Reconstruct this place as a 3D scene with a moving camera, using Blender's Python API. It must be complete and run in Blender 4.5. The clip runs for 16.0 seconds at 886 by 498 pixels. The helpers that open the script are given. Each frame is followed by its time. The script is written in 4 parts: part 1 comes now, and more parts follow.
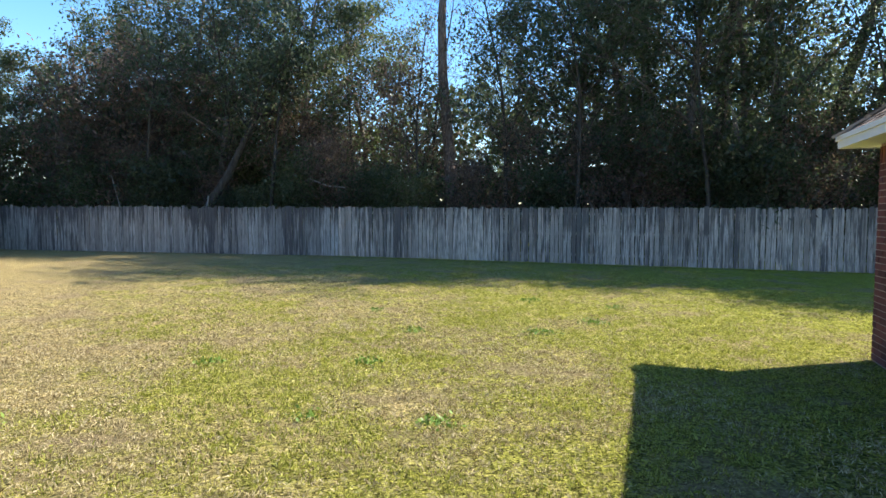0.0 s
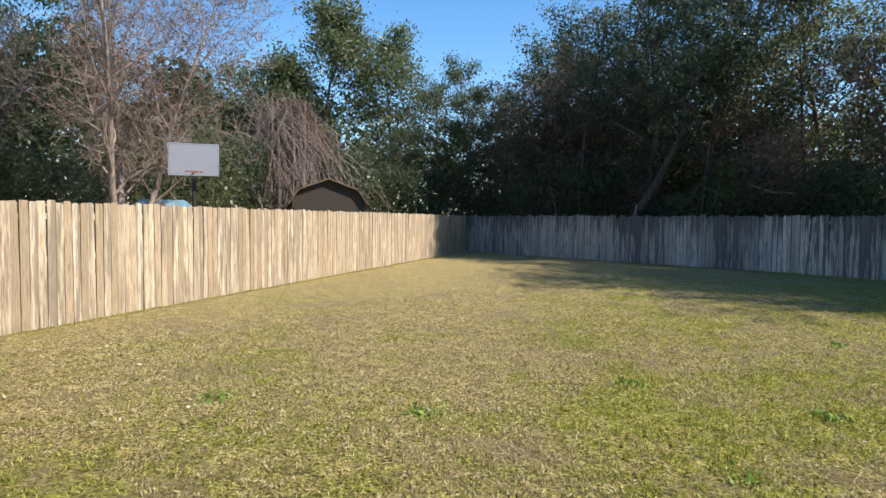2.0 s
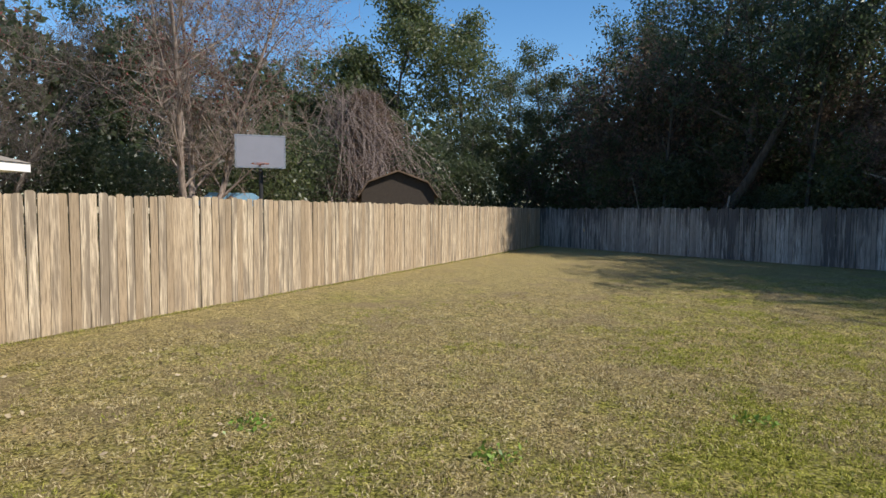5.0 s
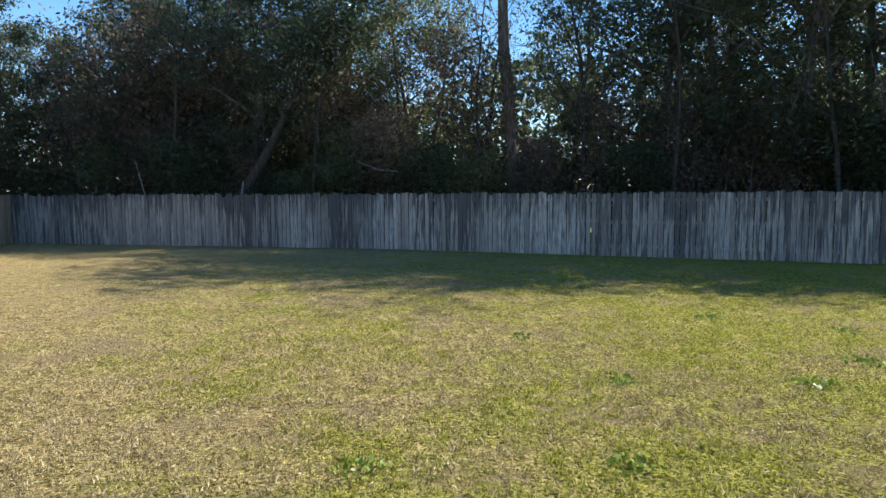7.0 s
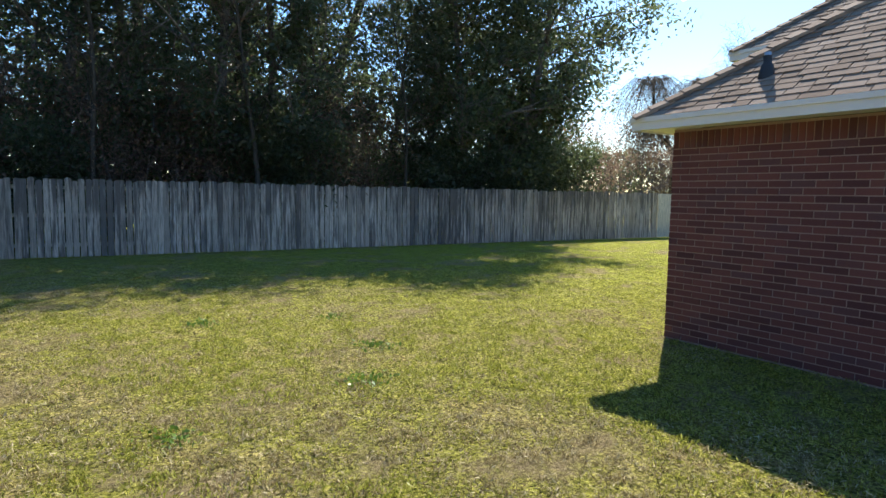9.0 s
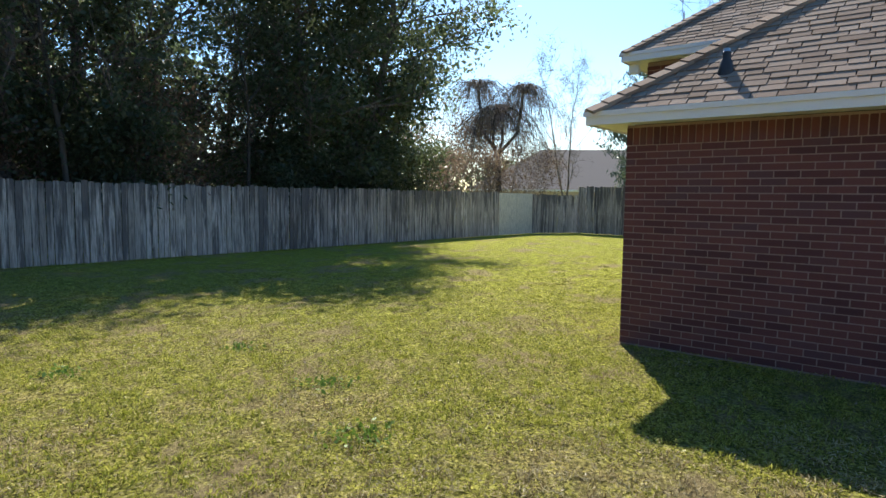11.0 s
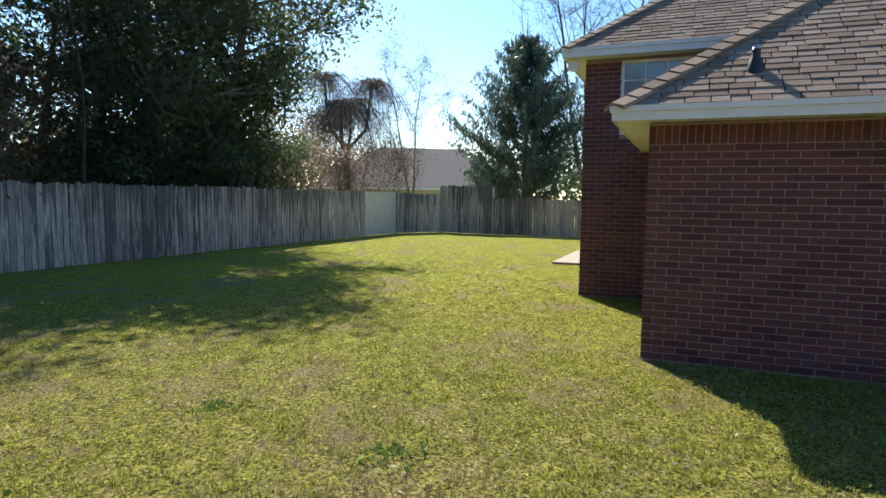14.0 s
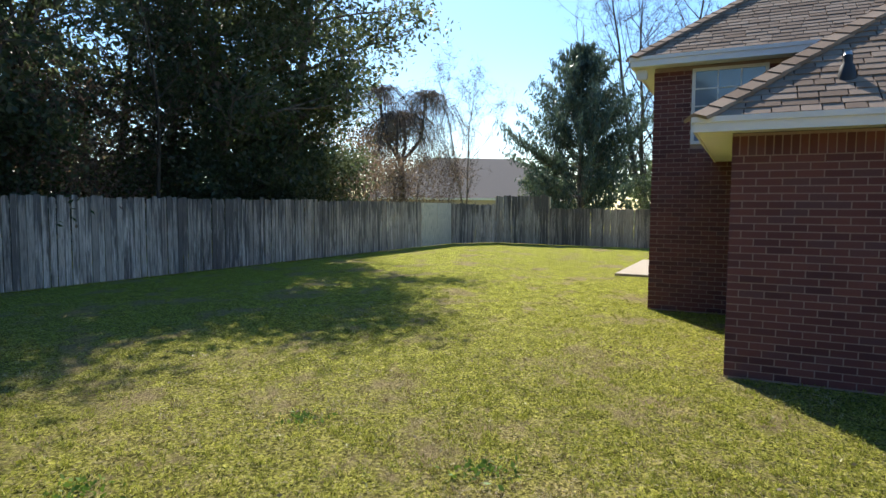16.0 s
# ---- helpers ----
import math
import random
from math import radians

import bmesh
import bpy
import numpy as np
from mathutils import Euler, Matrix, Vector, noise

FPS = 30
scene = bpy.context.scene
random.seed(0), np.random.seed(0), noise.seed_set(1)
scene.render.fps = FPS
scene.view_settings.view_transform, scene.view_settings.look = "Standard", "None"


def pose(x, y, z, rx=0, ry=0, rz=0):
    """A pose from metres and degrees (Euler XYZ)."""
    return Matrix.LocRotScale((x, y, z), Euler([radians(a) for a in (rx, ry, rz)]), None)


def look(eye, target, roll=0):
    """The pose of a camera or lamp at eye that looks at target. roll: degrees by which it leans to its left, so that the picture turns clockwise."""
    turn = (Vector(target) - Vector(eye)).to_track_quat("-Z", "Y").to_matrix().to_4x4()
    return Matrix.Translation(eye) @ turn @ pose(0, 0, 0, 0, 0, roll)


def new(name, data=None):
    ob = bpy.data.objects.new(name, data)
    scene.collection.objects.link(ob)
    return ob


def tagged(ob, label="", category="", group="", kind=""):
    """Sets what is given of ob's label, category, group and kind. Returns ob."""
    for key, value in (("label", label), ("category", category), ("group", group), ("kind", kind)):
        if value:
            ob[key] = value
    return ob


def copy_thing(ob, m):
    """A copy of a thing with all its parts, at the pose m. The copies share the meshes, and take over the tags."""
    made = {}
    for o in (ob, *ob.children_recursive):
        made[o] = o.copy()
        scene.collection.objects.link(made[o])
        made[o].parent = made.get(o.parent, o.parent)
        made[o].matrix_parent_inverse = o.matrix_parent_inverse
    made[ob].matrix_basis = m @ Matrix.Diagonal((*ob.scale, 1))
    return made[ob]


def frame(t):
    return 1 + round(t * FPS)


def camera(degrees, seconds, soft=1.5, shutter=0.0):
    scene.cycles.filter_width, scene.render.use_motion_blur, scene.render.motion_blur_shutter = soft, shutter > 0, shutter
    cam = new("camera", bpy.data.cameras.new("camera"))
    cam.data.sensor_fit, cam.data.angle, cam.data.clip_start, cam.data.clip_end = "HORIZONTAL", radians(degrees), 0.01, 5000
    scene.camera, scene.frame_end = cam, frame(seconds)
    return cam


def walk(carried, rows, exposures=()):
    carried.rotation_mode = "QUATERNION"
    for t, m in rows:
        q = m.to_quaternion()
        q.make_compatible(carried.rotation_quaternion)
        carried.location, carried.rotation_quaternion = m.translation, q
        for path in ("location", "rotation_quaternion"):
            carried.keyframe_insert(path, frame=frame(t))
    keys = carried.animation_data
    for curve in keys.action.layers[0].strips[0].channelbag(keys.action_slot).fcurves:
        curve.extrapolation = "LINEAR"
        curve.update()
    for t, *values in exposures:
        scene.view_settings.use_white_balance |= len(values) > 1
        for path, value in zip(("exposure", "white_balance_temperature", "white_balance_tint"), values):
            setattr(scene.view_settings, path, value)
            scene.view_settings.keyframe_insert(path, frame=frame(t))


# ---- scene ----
cam = camera(71.9, 16.0)
PATH = [
    (0, (0.443, -0.172, 1.646), (0.341, 1.822, 1.531), 0.3),
    (0.5, (0.295, 0.102, 1.653), (0.131, 2.092, 1.539), 0.2),
    (1, (0.197, 0.358, 1.666), (-0.354, 2.278, 1.56), 0.2),
    (1.5, (0.215, 0.419, 1.659), (-0.733, 2.177, 1.558), 0.2),
    (2, (0.191, 0.428, 1.66), (-1.131, 1.926, 1.564), 0.5),
    (2.5, (0.137, 0.423, 1.645), (-1.471, 1.609, 1.552), 0.6),
    (3, (0.07, 0.471, 1.646), (-1.683, 1.43, 1.554), 0.8),
    (3.2, (0.028, 0.515, 1.647), (-1.726, 1.471, 1.555), 0.9),
    (5.3, (-0.717, 1.362, 1.673), (-2.048, 2.85, 1.544), 0.4),
    (5.5, (-0.868, 1.477, 1.662), (-2.068, 3.071, 1.529), 0.4),
    (6, (-1.215, 1.798, 1.674), (-2.144, 3.563, 1.533), 0.2),
    (6.5, (-1.411, 2.248, 1.708), (-1.984, 4.158, 1.553), -0.2),
    (7, (-1.64, 2.622, 1.686), (-1.781, 4.611, 1.524), -0.1),
    (7.5, (-1.813, 2.963, 1.667), (-1.476, 4.927, 1.501), -0.2),
    (8, (-1.878, 3.396, 1.649), (-1.115, 5.236, 1.471), 0.0),
    (8.5, (-1.97, 3.864, 1.68), (-0.788, 5.467, 1.499), 0.4),
    (9, (-2.219, 4.336, 1.656), (-0.702, 5.628, 1.479), 1.0),
    (9.5, (-2.307, 4.811, 1.619), (-0.558, 5.764, 1.442), 1.4),
    (9.7, (-2.307, 5.01, 1.622), (-0.548, 5.946, 1.446), 1.5),
    (11.8, (-1.989, 6.857, 1.642), (-0.097, 7.482, 1.47), 0.6),
    (12, (-1.971, 7.021, 1.645), (-0.068, 7.613, 1.471), 0.7),
    (12.5, (-1.893, 7.423, 1.645), (0.051, 7.859, 1.473), 0.7),
    (13, (-1.655, 7.754, 1.641), (0.306, 8.104, 1.467), 0.7),
    (13.5, (-1.51, 8.092, 1.658), (0.462, 8.375, 1.488), 0.8),
    (14, (-1.505, 8.401, 1.669), (0.477, 8.606, 1.5), 0.8),
    (14.5, (-1.485, 8.513, 1.694), (0.508, 8.573, 1.527), 0.7),
    (15, (-1.508, 8.523, 1.716), (0.486, 8.506, 1.558), 0.6),
    (15.5, (-1.526, 8.581, 1.714), (0.469, 8.557, 1.569), 0.5),
    (16, (-1.552, 8.659, 1.714), (0.409, 9.026, 1.574), 0.4),
]
EXPOSURES = [
    (0, 1.52), (0.5, 1.52), (1.0, 1.43), (1.5, 1.25), (2.0, 0.98), (2.5, 0.88), (3.2, 0.75), (5.3, 0.5), (5.7, 0.55), (6.5, 0.92),
    (7.0, 1.15), (7.5, 1.3), (8.0, 1.38), (8.5, 1.3), (9.0, 1.16), (9.7, 1.06), (12.0, 1.0), (16.0, 0.95),
]
walk(cam, [(t, look(eye, target, roll)) for t, eye, target, roll in PATH], EXPOSURES)

# ---- sky, sun, exposure ----
SUN = Vector((2.52, 0.86, 2.58)).normalized()
world = bpy.data.worlds.new("sky")
scene.world = world
world.use_nodes = True
wt = world.node_tree
bg = wt.nodes["Background"]
sky = wt.nodes.new("ShaderNodeTexSky")
sky.sky_type = "NISHITA"
sky.sun_disc = False
sky.sun_elevation = math.asin(SUN.z)
sky.sun_rotation = math.atan2(SUN.x, SUN.y)
hue = wt.nodes.new("ShaderNodeHueSaturation")
hue.inputs["Saturation"].default_value = 1.28
wt.links.new(sky.outputs[0], hue.inputs["Color"])
wt.links.new(hue.outputs[0], bg.inputs[0])
sky.dust_density, sky.ozone_density, sky.air_density = 0.3, 2.0, 1.0
bg.inputs[1].default_value = 0.118
sun_data = bpy.data.lights.new("sun", "SUN")
sun_data.energy, sun_data.angle, sun_data.color = 4.3, radians(0.53), (1.0, 0.94, 0.84)
sun = new("sun", sun_data)
sun.matrix_world = look(SUN * 60, (0, 0, 0))


# ---- materials ----
class Mat:
    """A node material with short ways to add nodes."""

    def __init__(self, name, rough=0.8, spec=0.3):
        self.m = bpy.data.materials.new(name)
        self.m.use_nodes = True
        self.t = self.m.node_tree
        self.b = self.t.nodes["Principled BSDF"]
        self.b.inputs["Roughness"].default_value = rough
        self.b.inputs["Specular IOR Level"].default_value = spec

    def n(self, kind, **kw):
        node = self.t.nodes.new(kind)
        for k, v in kw.items():
            if k == "blend":
                node.blend_type = v
            elif k == "op":
                node.operation = v
            elif k == "dt":
                node.data_type = v
        return node

    def ln(self, a, b):
        self.t.links.new(a, b)

    def coords(self, kind="Object", scale=(1, 1, 1), shift=None):
        tc = self.n("ShaderNodeTexCoord")
        mp = self.n("ShaderNodeMapping")
        mp.inputs["Scale"].default_value = scale
        self.ln(tc.outputs[kind], mp.inputs["Vector"])
        if shift:
            self.ln(shift, mp.inputs["Location"])
        return mp.outputs[0]

    def noise(self, scale, detail=4.0, rough=0.55, vec=None, dist=0.0):
        nd = self.n("ShaderNodeTexNoise")
        nd.inputs["Scale"].default_value = scale
        nd.inputs["Detail"].default_value = detail
        nd.inputs["Roughness"].default_value = rough
        nd.inputs["Distortion"].default_value = dist
        if vec:
            self.ln(vec, nd.inputs["Vector"])
        return nd.outputs["Fac"]

    def ramp(self, fac, stops):
        r = self.n("ShaderNodeValToRGB")
        e = r.color_ramp.elements
        while len(e) < len(stops):
            e.new(0.5)
        for i, (p, c) in enumerate(stops):
            e[i].position = p
            e[i].color = (*c, 1) if len(c) == 3 else c
        self.ln(fac, r.inputs[0])
        return r.outputs[0]

    def mix(self, fac, a, b, blend="MIX"):
        x = self.n("ShaderNodeMixRGB", blend=blend)
        if isinstance(fac, (int, float)):
            x.inputs[0].default_value = fac
        else:
            self.ln(fac, x.inputs[0])
        for s, v in ((x.inputs[1], a), (x.inputs[2], b)):
            if isinstance(v, tuple):
                s.default_value = (*v, 1)
            else:
                self.ln(v, s)
        return x.outputs[0]

    def math(self, op, a, b=0.5):
        x = self.n("ShaderNodeMath", op=op)
        for s, v in ((x.inputs[0], a), (x.inputs[1], b)):
            if isinstance(v, (int, float)):
                s.default_value = v
            else:
                self.ln(v, s)
        return x.outputs[0]

    def color(self, c):
        if isinstance(c, tuple):
            self.b.inputs["Base Color"].default_value = (*c, 1)
        else:
            self.ln(c, self.b.inputs["Base Color"])
        return self

    def bump(self, height, strength=0.4, dist=0.01):
        bp = self.n("ShaderNodeBump")
        bp.inputs["Strength"].default_value = strength
        bp.inputs["Distance"].default_value = dist
        self.ln(height, bp.inputs["Height"])
        self.ln(bp.outputs[0], self.b.inputs["Normal"])
        return self

    def rand(self):
        return self.n("ShaderNodeObjectInfo").outputs["Random"]

    def island(self):
        return self.n("ShaderNodeNewGeometry").outputs["Random Per Island"]


def leaf_mat(name, stops, gloss=0.35, trans=0.35):
    m = Mat(name, rough=0.4, spec=gloss)
    c = m.ramp(m.island(), stops)
    big = m.noise(0.35, 2, vec=m.coords("Object"))
    c = m.mix(m.math("MULTIPLY", big, 0.35), c, tuple(x * 0.7 for x in stops[0][1]))
    m.color(c)
    tr = m.n("ShaderNodeBsdfTranslucent")
    m.ln(m.mix(1.0, c, (2.4, 2.5, 2.1), "MULTIPLY"), tr.inputs[0])
    mx = m.n("ShaderNodeMixShader")
    mx.inputs[0].default_value = trans
    out = m.t.nodes["Material Output"]
    m.ln(m.b.outputs[0], mx.inputs[1])
    m.ln(tr.outputs[0], mx.inputs[2])
    m.ln(mx.outputs[0], out.inputs[0])
    return m.m


def bark_mat(name, dark, light):
    m = Mat(name, rough=0.9, spec=0.15)
    v = m.coords("Object", (1, 1, 0.18))
    f = m.noise(14, 5, vec=v)
    m.color(m.ramp(f, [(0.3, dark), (0.7, light)]))
    m.bump(f, 0.7, 0.02)
    return m.m


def wood_mat(name, base, light, stain, wet, along=(1, 1, 0.06), cap=0.0):
    """Weathered fence board: long grain, a tone for each board, dark runs of mildew, a mildewed top where cap > 0."""
    m = Mat(name, rough=0.85, spec=0.2)
    r = m.rand()
    sh = m.n("ShaderNodeCombineXYZ")
    m.ln(m.math("MULTIPLY", r, 37.0), sh.inputs[0])
    m.ln(m.math("MULTIPLY", r, 91.0), sh.inputs[2])
    v = m.coords("Object", along, sh.outputs[0])
    grain = m.noise(55, 5, 0.6, v)
    tone = m.ramp(r, [(0.0, tuple(x * 0.72 for x in base)), (0.2, base), (0.6, tuple((a + b) / 2 for a, b in zip(base, light))), (1.0, light)])
    c = m.mix(m.ramp(grain, [(0.44, (0, 0, 0)), (0.66, (0.9, 0.9, 0.9))]), tone, tuple(x * 0.42 for x in base))
    v2 = m.coords("Object", tuple(0.075 if k < 1 else 1 for k in along), sh.outputs[0])
    runs = m.noise(9.0, 4, 0.65, v2, 0.15)
    amount = m.math("ADD", m.math("MULTIPLY", r, 0.22), runs)
    if cap:
        spot = m.noise(0.55, 2, 0.5, m.n("ShaderNodeObjectInfo").outputs["Location"])
        amount = m.math("ADD", amount, m.math("MULTIPLY", m.math("SUBTRACT", spot, 0.5), 0.7))
        tc = m.n("ShaderNodeTexCoord")
        sep = m.n("ShaderNodeSeparateXYZ")
        m.ln(tc.outputs["Object"], sep.inputs[0])
        patch = m.noise(0.6, 2, 0.5, m.coords("Object", (1, 1, 0.3), sh.outputs[0]))
        high = m.ramp(m.math("MULTIPLY", sep.outputs[2], 0.5), [(0.5, (0, 0, 0)), (0.95, (1, 1, 1))])
        amount = m.math("ADD", amount, m.math("MULTIPLY", m.math("MULTIPLY", high, patch), cap))
    run_f = m.ramp(amount, [(0.62 - wet, (0, 0, 0)), (0.80 - wet, (1, 1, 1))])
    c = m.mix(m.math("MULTIPLY", run_f, 0.88), c, stain)
    m.color(c)
    m.bump(grain, 0.7, 0.006)
    return m.m


M_FENCE_SUN = wood_mat("cedar_board", (0.43, 0.325, 0.215), (0.70, 0.585, 0.43), (0.19, 0.15, 0.11), 0.05)
M_FENCE_GREY = wood_mat("grey_board", (0.48, 0.41, 0.345), (0.78, 0.68, 0.58), (0.085, 0.075, 0.07), 0.035, cap=0.25)
M_FENCE_OLD = wood_mat("weathered_board", (0.53, 0.46, 0.345), (0.68, 0.60, 0.47), (0.24, 0.21, 0.155), 0.0)
M_FENCE_NEW = wood_mat("pale_board", (0.70, 0.62, 0.49), (0.76, 0.68, 0.55), (0.4, 0.36, 0.3), -0.1)
M_RAIL = M_FENCE_OLD
M_RAIL_LONG = wood_mat("weathered_rail", (0.46, 0.40, 0.295), (0.60, 0.53, 0.41), (0.19, 0.165, 0.12), 0.0, (0.06, 1, 1))
M_BARK = bark_mat("bark", (0.07, 0.058, 0.05), (0.24, 0.20, 0.17))
M_BARK_DARK = bark_mat("dark_bark", (0.03, 0.025, 0.02), (0.10, 0.085, 0.07))
M_BARK_BONE = bark_mat("bleached_wood", (0.22, 0.20, 0.17), (0.46, 0.43, 0.38))
M_BARK_PINE = bark_mat("pine_bark", (0.08, 0.058, 0.047), (0.28, 0.21, 0.17))
M_BARK_PALE = bark_mat("pale_bark", (0.15, 0.115, 0.095), (0.37, 0.295, 0.245))
M_LEAF_OAK = leaf_mat("oak_leaf", [(0.0, (0.036, 0.050, 0.024)), (0.6, (0.060, 0.076, 0.038)), (1.0, (0.12, 0.125, 0.085))], 0.5, 0.52)
M_LEAF_LIGHT = leaf_mat("light_leaf", [(0.0, (0.052, 0.066, 0.028)), (0.6, (0.086, 0.102, 0.042)), (1.0, (0.15, 0.155, 0.095))], 0.4, 0.42)
M_LEAF_BROWN = leaf_mat("dry_leaf", [(0.0, (0.085, 0.055, 0.047)), (0.6, (0.16, 0.105, 0.085)), (1.0, (0.25, 0.18, 0.135))], 0.2, 0.4)
M_LEAF_RED = leaf_mat("red_leaf", [(0.0, (0.12, 0.03, 0.03)), (1.0, (0.24, 0.08, 0.07))], 0.15, 0.2)
M_CEDAR = leaf_mat("cedar_leaf", [(0.0, (0.035, 0.055, 0.045)), (0.7, (0.06, 0.088, 0.068)), (1.0, (0.11, 0.135, 0.10))], 0.45, 0.3)


def lawn_mat():
    m = Mat("lawn", rough=0.95, spec=0.05)
    v = m.coords("Object")
    big = m.noise(0.22, 3, 0.6, v)
    mid = m.noise(1.1, 5, 0.65, v, 0.4)
    fine = m.noise(26, 4, 0.75, v)
    tiny = m.noise(75, 4, 0.8, v)
    straw = m.ramp(fine, [(0.25, (0.155, 0.115, 0.05)), (0.5, (0.36, 0.28, 0.125)), (0.75, (0.60, 0.50, 0.255))])
    green = m.ramp(fine, [(0.25, (0.095, 0.10, 0.018)), (0.5, (0.255, 0.248, 0.05)), (0.75, (0.46, 0.43, 0.12))])
    sep = m.n("ShaderNodeSeparateXYZ")
    m.ln(v, sep.inputs[0])
    lush = m.math("MULTIPLY", m.math("ADD", sep.outputs[0], 3.0), 0.02)
    f = m.math("ADD", m.math("ADD", m.math("MULTIPLY", big, 0.45), m.math("MULTIPLY", mid, 0.65)), lush)
    c = m.mix(m.ramp(f, [(0.45, (0, 0, 0)), (0.63, (1, 1, 1))]), straw, green)
    # lusher green towards +x, with the glow of backlit far grass painted in
    c = m.mix(m.ramp(m.math("MULTIPLY", m.math("ADD", sep.outputs[0], m.math("MULTIPLY", mid, 6.0)), 0.05), [(0.30, (0, 0, 0)), (0.68, (0.85, 0.85, 0.85))]), c, m.ramp(fine, [(0.25, (0.15, 0.17, 0.014)), (0.75, (0.47, 0.49, 0.06))]))
    vo = m.n("ShaderNodeTexVoronoi")
    vo.inputs["Scale"].default_value = 52
    wob = m.n("ShaderNodeVectorMath", op="ADD")
    m.ln(v, wob.inputs[0])
    nz = m.n("ShaderNodeTexNoise")
    nz.inputs["Scale"].default_value = 40
    sc = m.n("ShaderNodeVectorMath", op="MULTIPLY")
    sc.inputs[1].default_value = (0.02, 0.02, 0.02)
    m.ln(nz.outputs["Color"], sc.inputs[0])
    m.ln(sc.outputs[0], wob.inputs[1])
    m.ln(v, nz.inputs["Vector"])
    m.ln(wob.outputs[0], vo.inputs["Vector"])
    cell = m.n("ShaderNodeSeparateXYZ")
    m.ln(vo.outputs["Color"], cell.inputs[0])
    c = m.mix(1.0, c, m.ramp(cell.outputs[0], [(0.0, (0.32, 0.32, 0.30)), (0.5, (1.05, 1.05, 1.02)), (1.0, (1.9, 1.87, 1.8))]), "MULTIPLY")
    c = m.mix(m.ramp(cell.outputs[1], [(0.84, (0, 0, 0)), (0.88, (0.5, 0.5, 0.5))]), c, (0.50, 0.42, 0.25))
    # shade between the grass tufts, painted as dark specks
    gap = m.ramp(tiny, [(0.36, (0.75, 0.75, 0.75)), (0.47, (0, 0, 0))])
    c = m.mix(gap, c, (0.045, 0.04, 0.018))
    mott = m.noise(4.5, 4, 0.7, v)
    c = m.mix(1.0, c, m.ramp(mott, [(0.3, (0.66, 0.68, 0.62)), (0.5, (0.98, 0.98, 0.96)), (0.7, (1.3, 1.28, 1.24))]), "MULTIPLY")
    bare = m.noise(0.7, 4, 0.7, m.coords("Object", (1, 1.3, 1)))
    c = m.mix(m.ramp(bare, [(0.51, (0, 0, 0)), (0.64, (0.8, 0.8, 0.8))]), c, m.ramp(fine, [(0.3, (0.14, 0.10, 0.055)), (0.7, (0.47, 0.365, 0.21))]))
    m.color(c)
    m.bump(m.math("ADD", fine, m.math("MULTIPLY", tiny, 0.8)), 1.0, 0.05)
    return m.m


M_LAWN = lawn_mat()


def plain_mat(name, c, rough=0.6, spec=0.4, metal=0.0, var=0.15, scale=6.0, bump=0.1):
    m = Mat(name, rough, spec)
    m.b.inputs["Metallic"].default_value = metal
    f = m.noise(scale, 5, 0.6, m.coords("Object"))
    m.color(m.mix(f, tuple(x * (1 - var) for x in c), tuple(min(1, x * (1 + var)) for x in c)))
    m.bump(f, bump, 0.004)
    return m.m


def brick_mat(name, joined):
    m = Mat(name, rough=0.85, spec=0.2)
    r = m.island() if joined else m.rand()
    tone = m.ramp(r, [(0.0, (0.10, 0.042, 0.046)), (0.35, (0.17, 0.064, 0.062)), (0.75, (0.235, 0.088, 0.078)), (1.0, (0.14, 0.074, 0.082))])
    f = m.noise(60, 5, 0.6, m.coords("Object"))
    c = m.mix(m.math("MULTIPLY", f, 0.6), tone, (0.07, 0.032, 0.03))
    m.color(c)
    m.bump(f, 0.4, 0.003)
    return m.m


M_BRICK, M_BRICK_FAR = brick_mat("brick", False), brick_mat("brick_far", True)
M_MORTAR = plain_mat("mortar", (0.37, 0.28, 0.24), 0.95, 0.1, 0, 0.25, 30, 0.4)
M_PAINT = plain_mat("white_paint", (0.80, 0.80, 0.79), 0.5, 0.4, 0, 0.06, 3, 0.05)


def shingle_mat(name, a, b, c2, joined=False):
    m = Mat(name, rough=0.95, spec=0.1)
    tone = m.ramp(m.island() if joined else m.rand(), [(0.0, a), (0.5, b), (1.0, c2)])
    f = m.noise(160, 3, 0.7, m.coords("Object"))
    m.color(m.mix(m.math("MULTIPLY", f, 0.5), tone, tuple(x * 0.4 for x in a)))
    m.bump(f, 0.5, 0.003)
    return m.m


M_SHINGLE = shingle_mat("shingle", (0.23, 0.165, 0.122), (0.32, 0.24, 0.18), (0.40, 0.31, 0.24))
M_SHINGLE_FAR = shingle_mat("shingle_far", (0.23, 0.165, 0.122), (0.32, 0.24, 0.18), (0.40, 0.31, 0.24), True)
M_UNDER = plain_mat("roof_felt", (0.06, 0.045, 0.038), 0.95, 0.1)
M_BLACK = plain_mat("black_pipe", (0.03, 0.03, 0.032), 0.5, 0.4)
M_METAL = plain_mat("galvanised", (0.45, 0.46, 0.48), 0.4, 0.5, 0.8)
# the sky's reflection in the panes is painted as a pale blue base colour
M_GLASS = plain_mat("sky_reflection_glass", (0.20, 0.26, 0.34), 0.04, 0.9, 0, 0.05, 2, 0.0)
M_CONC = plain_mat("concrete", (0.44, 0.38, 0.30), 0.9, 0.2, 0, 0.15, 9, 0.2)
M_ROOF_GREY = plain_mat("grey_shingles", (0.25, 0.22, 0.19), 0.95, 0.1, 0, 0.2, 12, 0.4)
M_ROOF_BROWN = plain_mat("brown_shingles", (0.20, 0.14, 0.10), 0.95, 0.1, 0, 0.3, 12, 0.4)
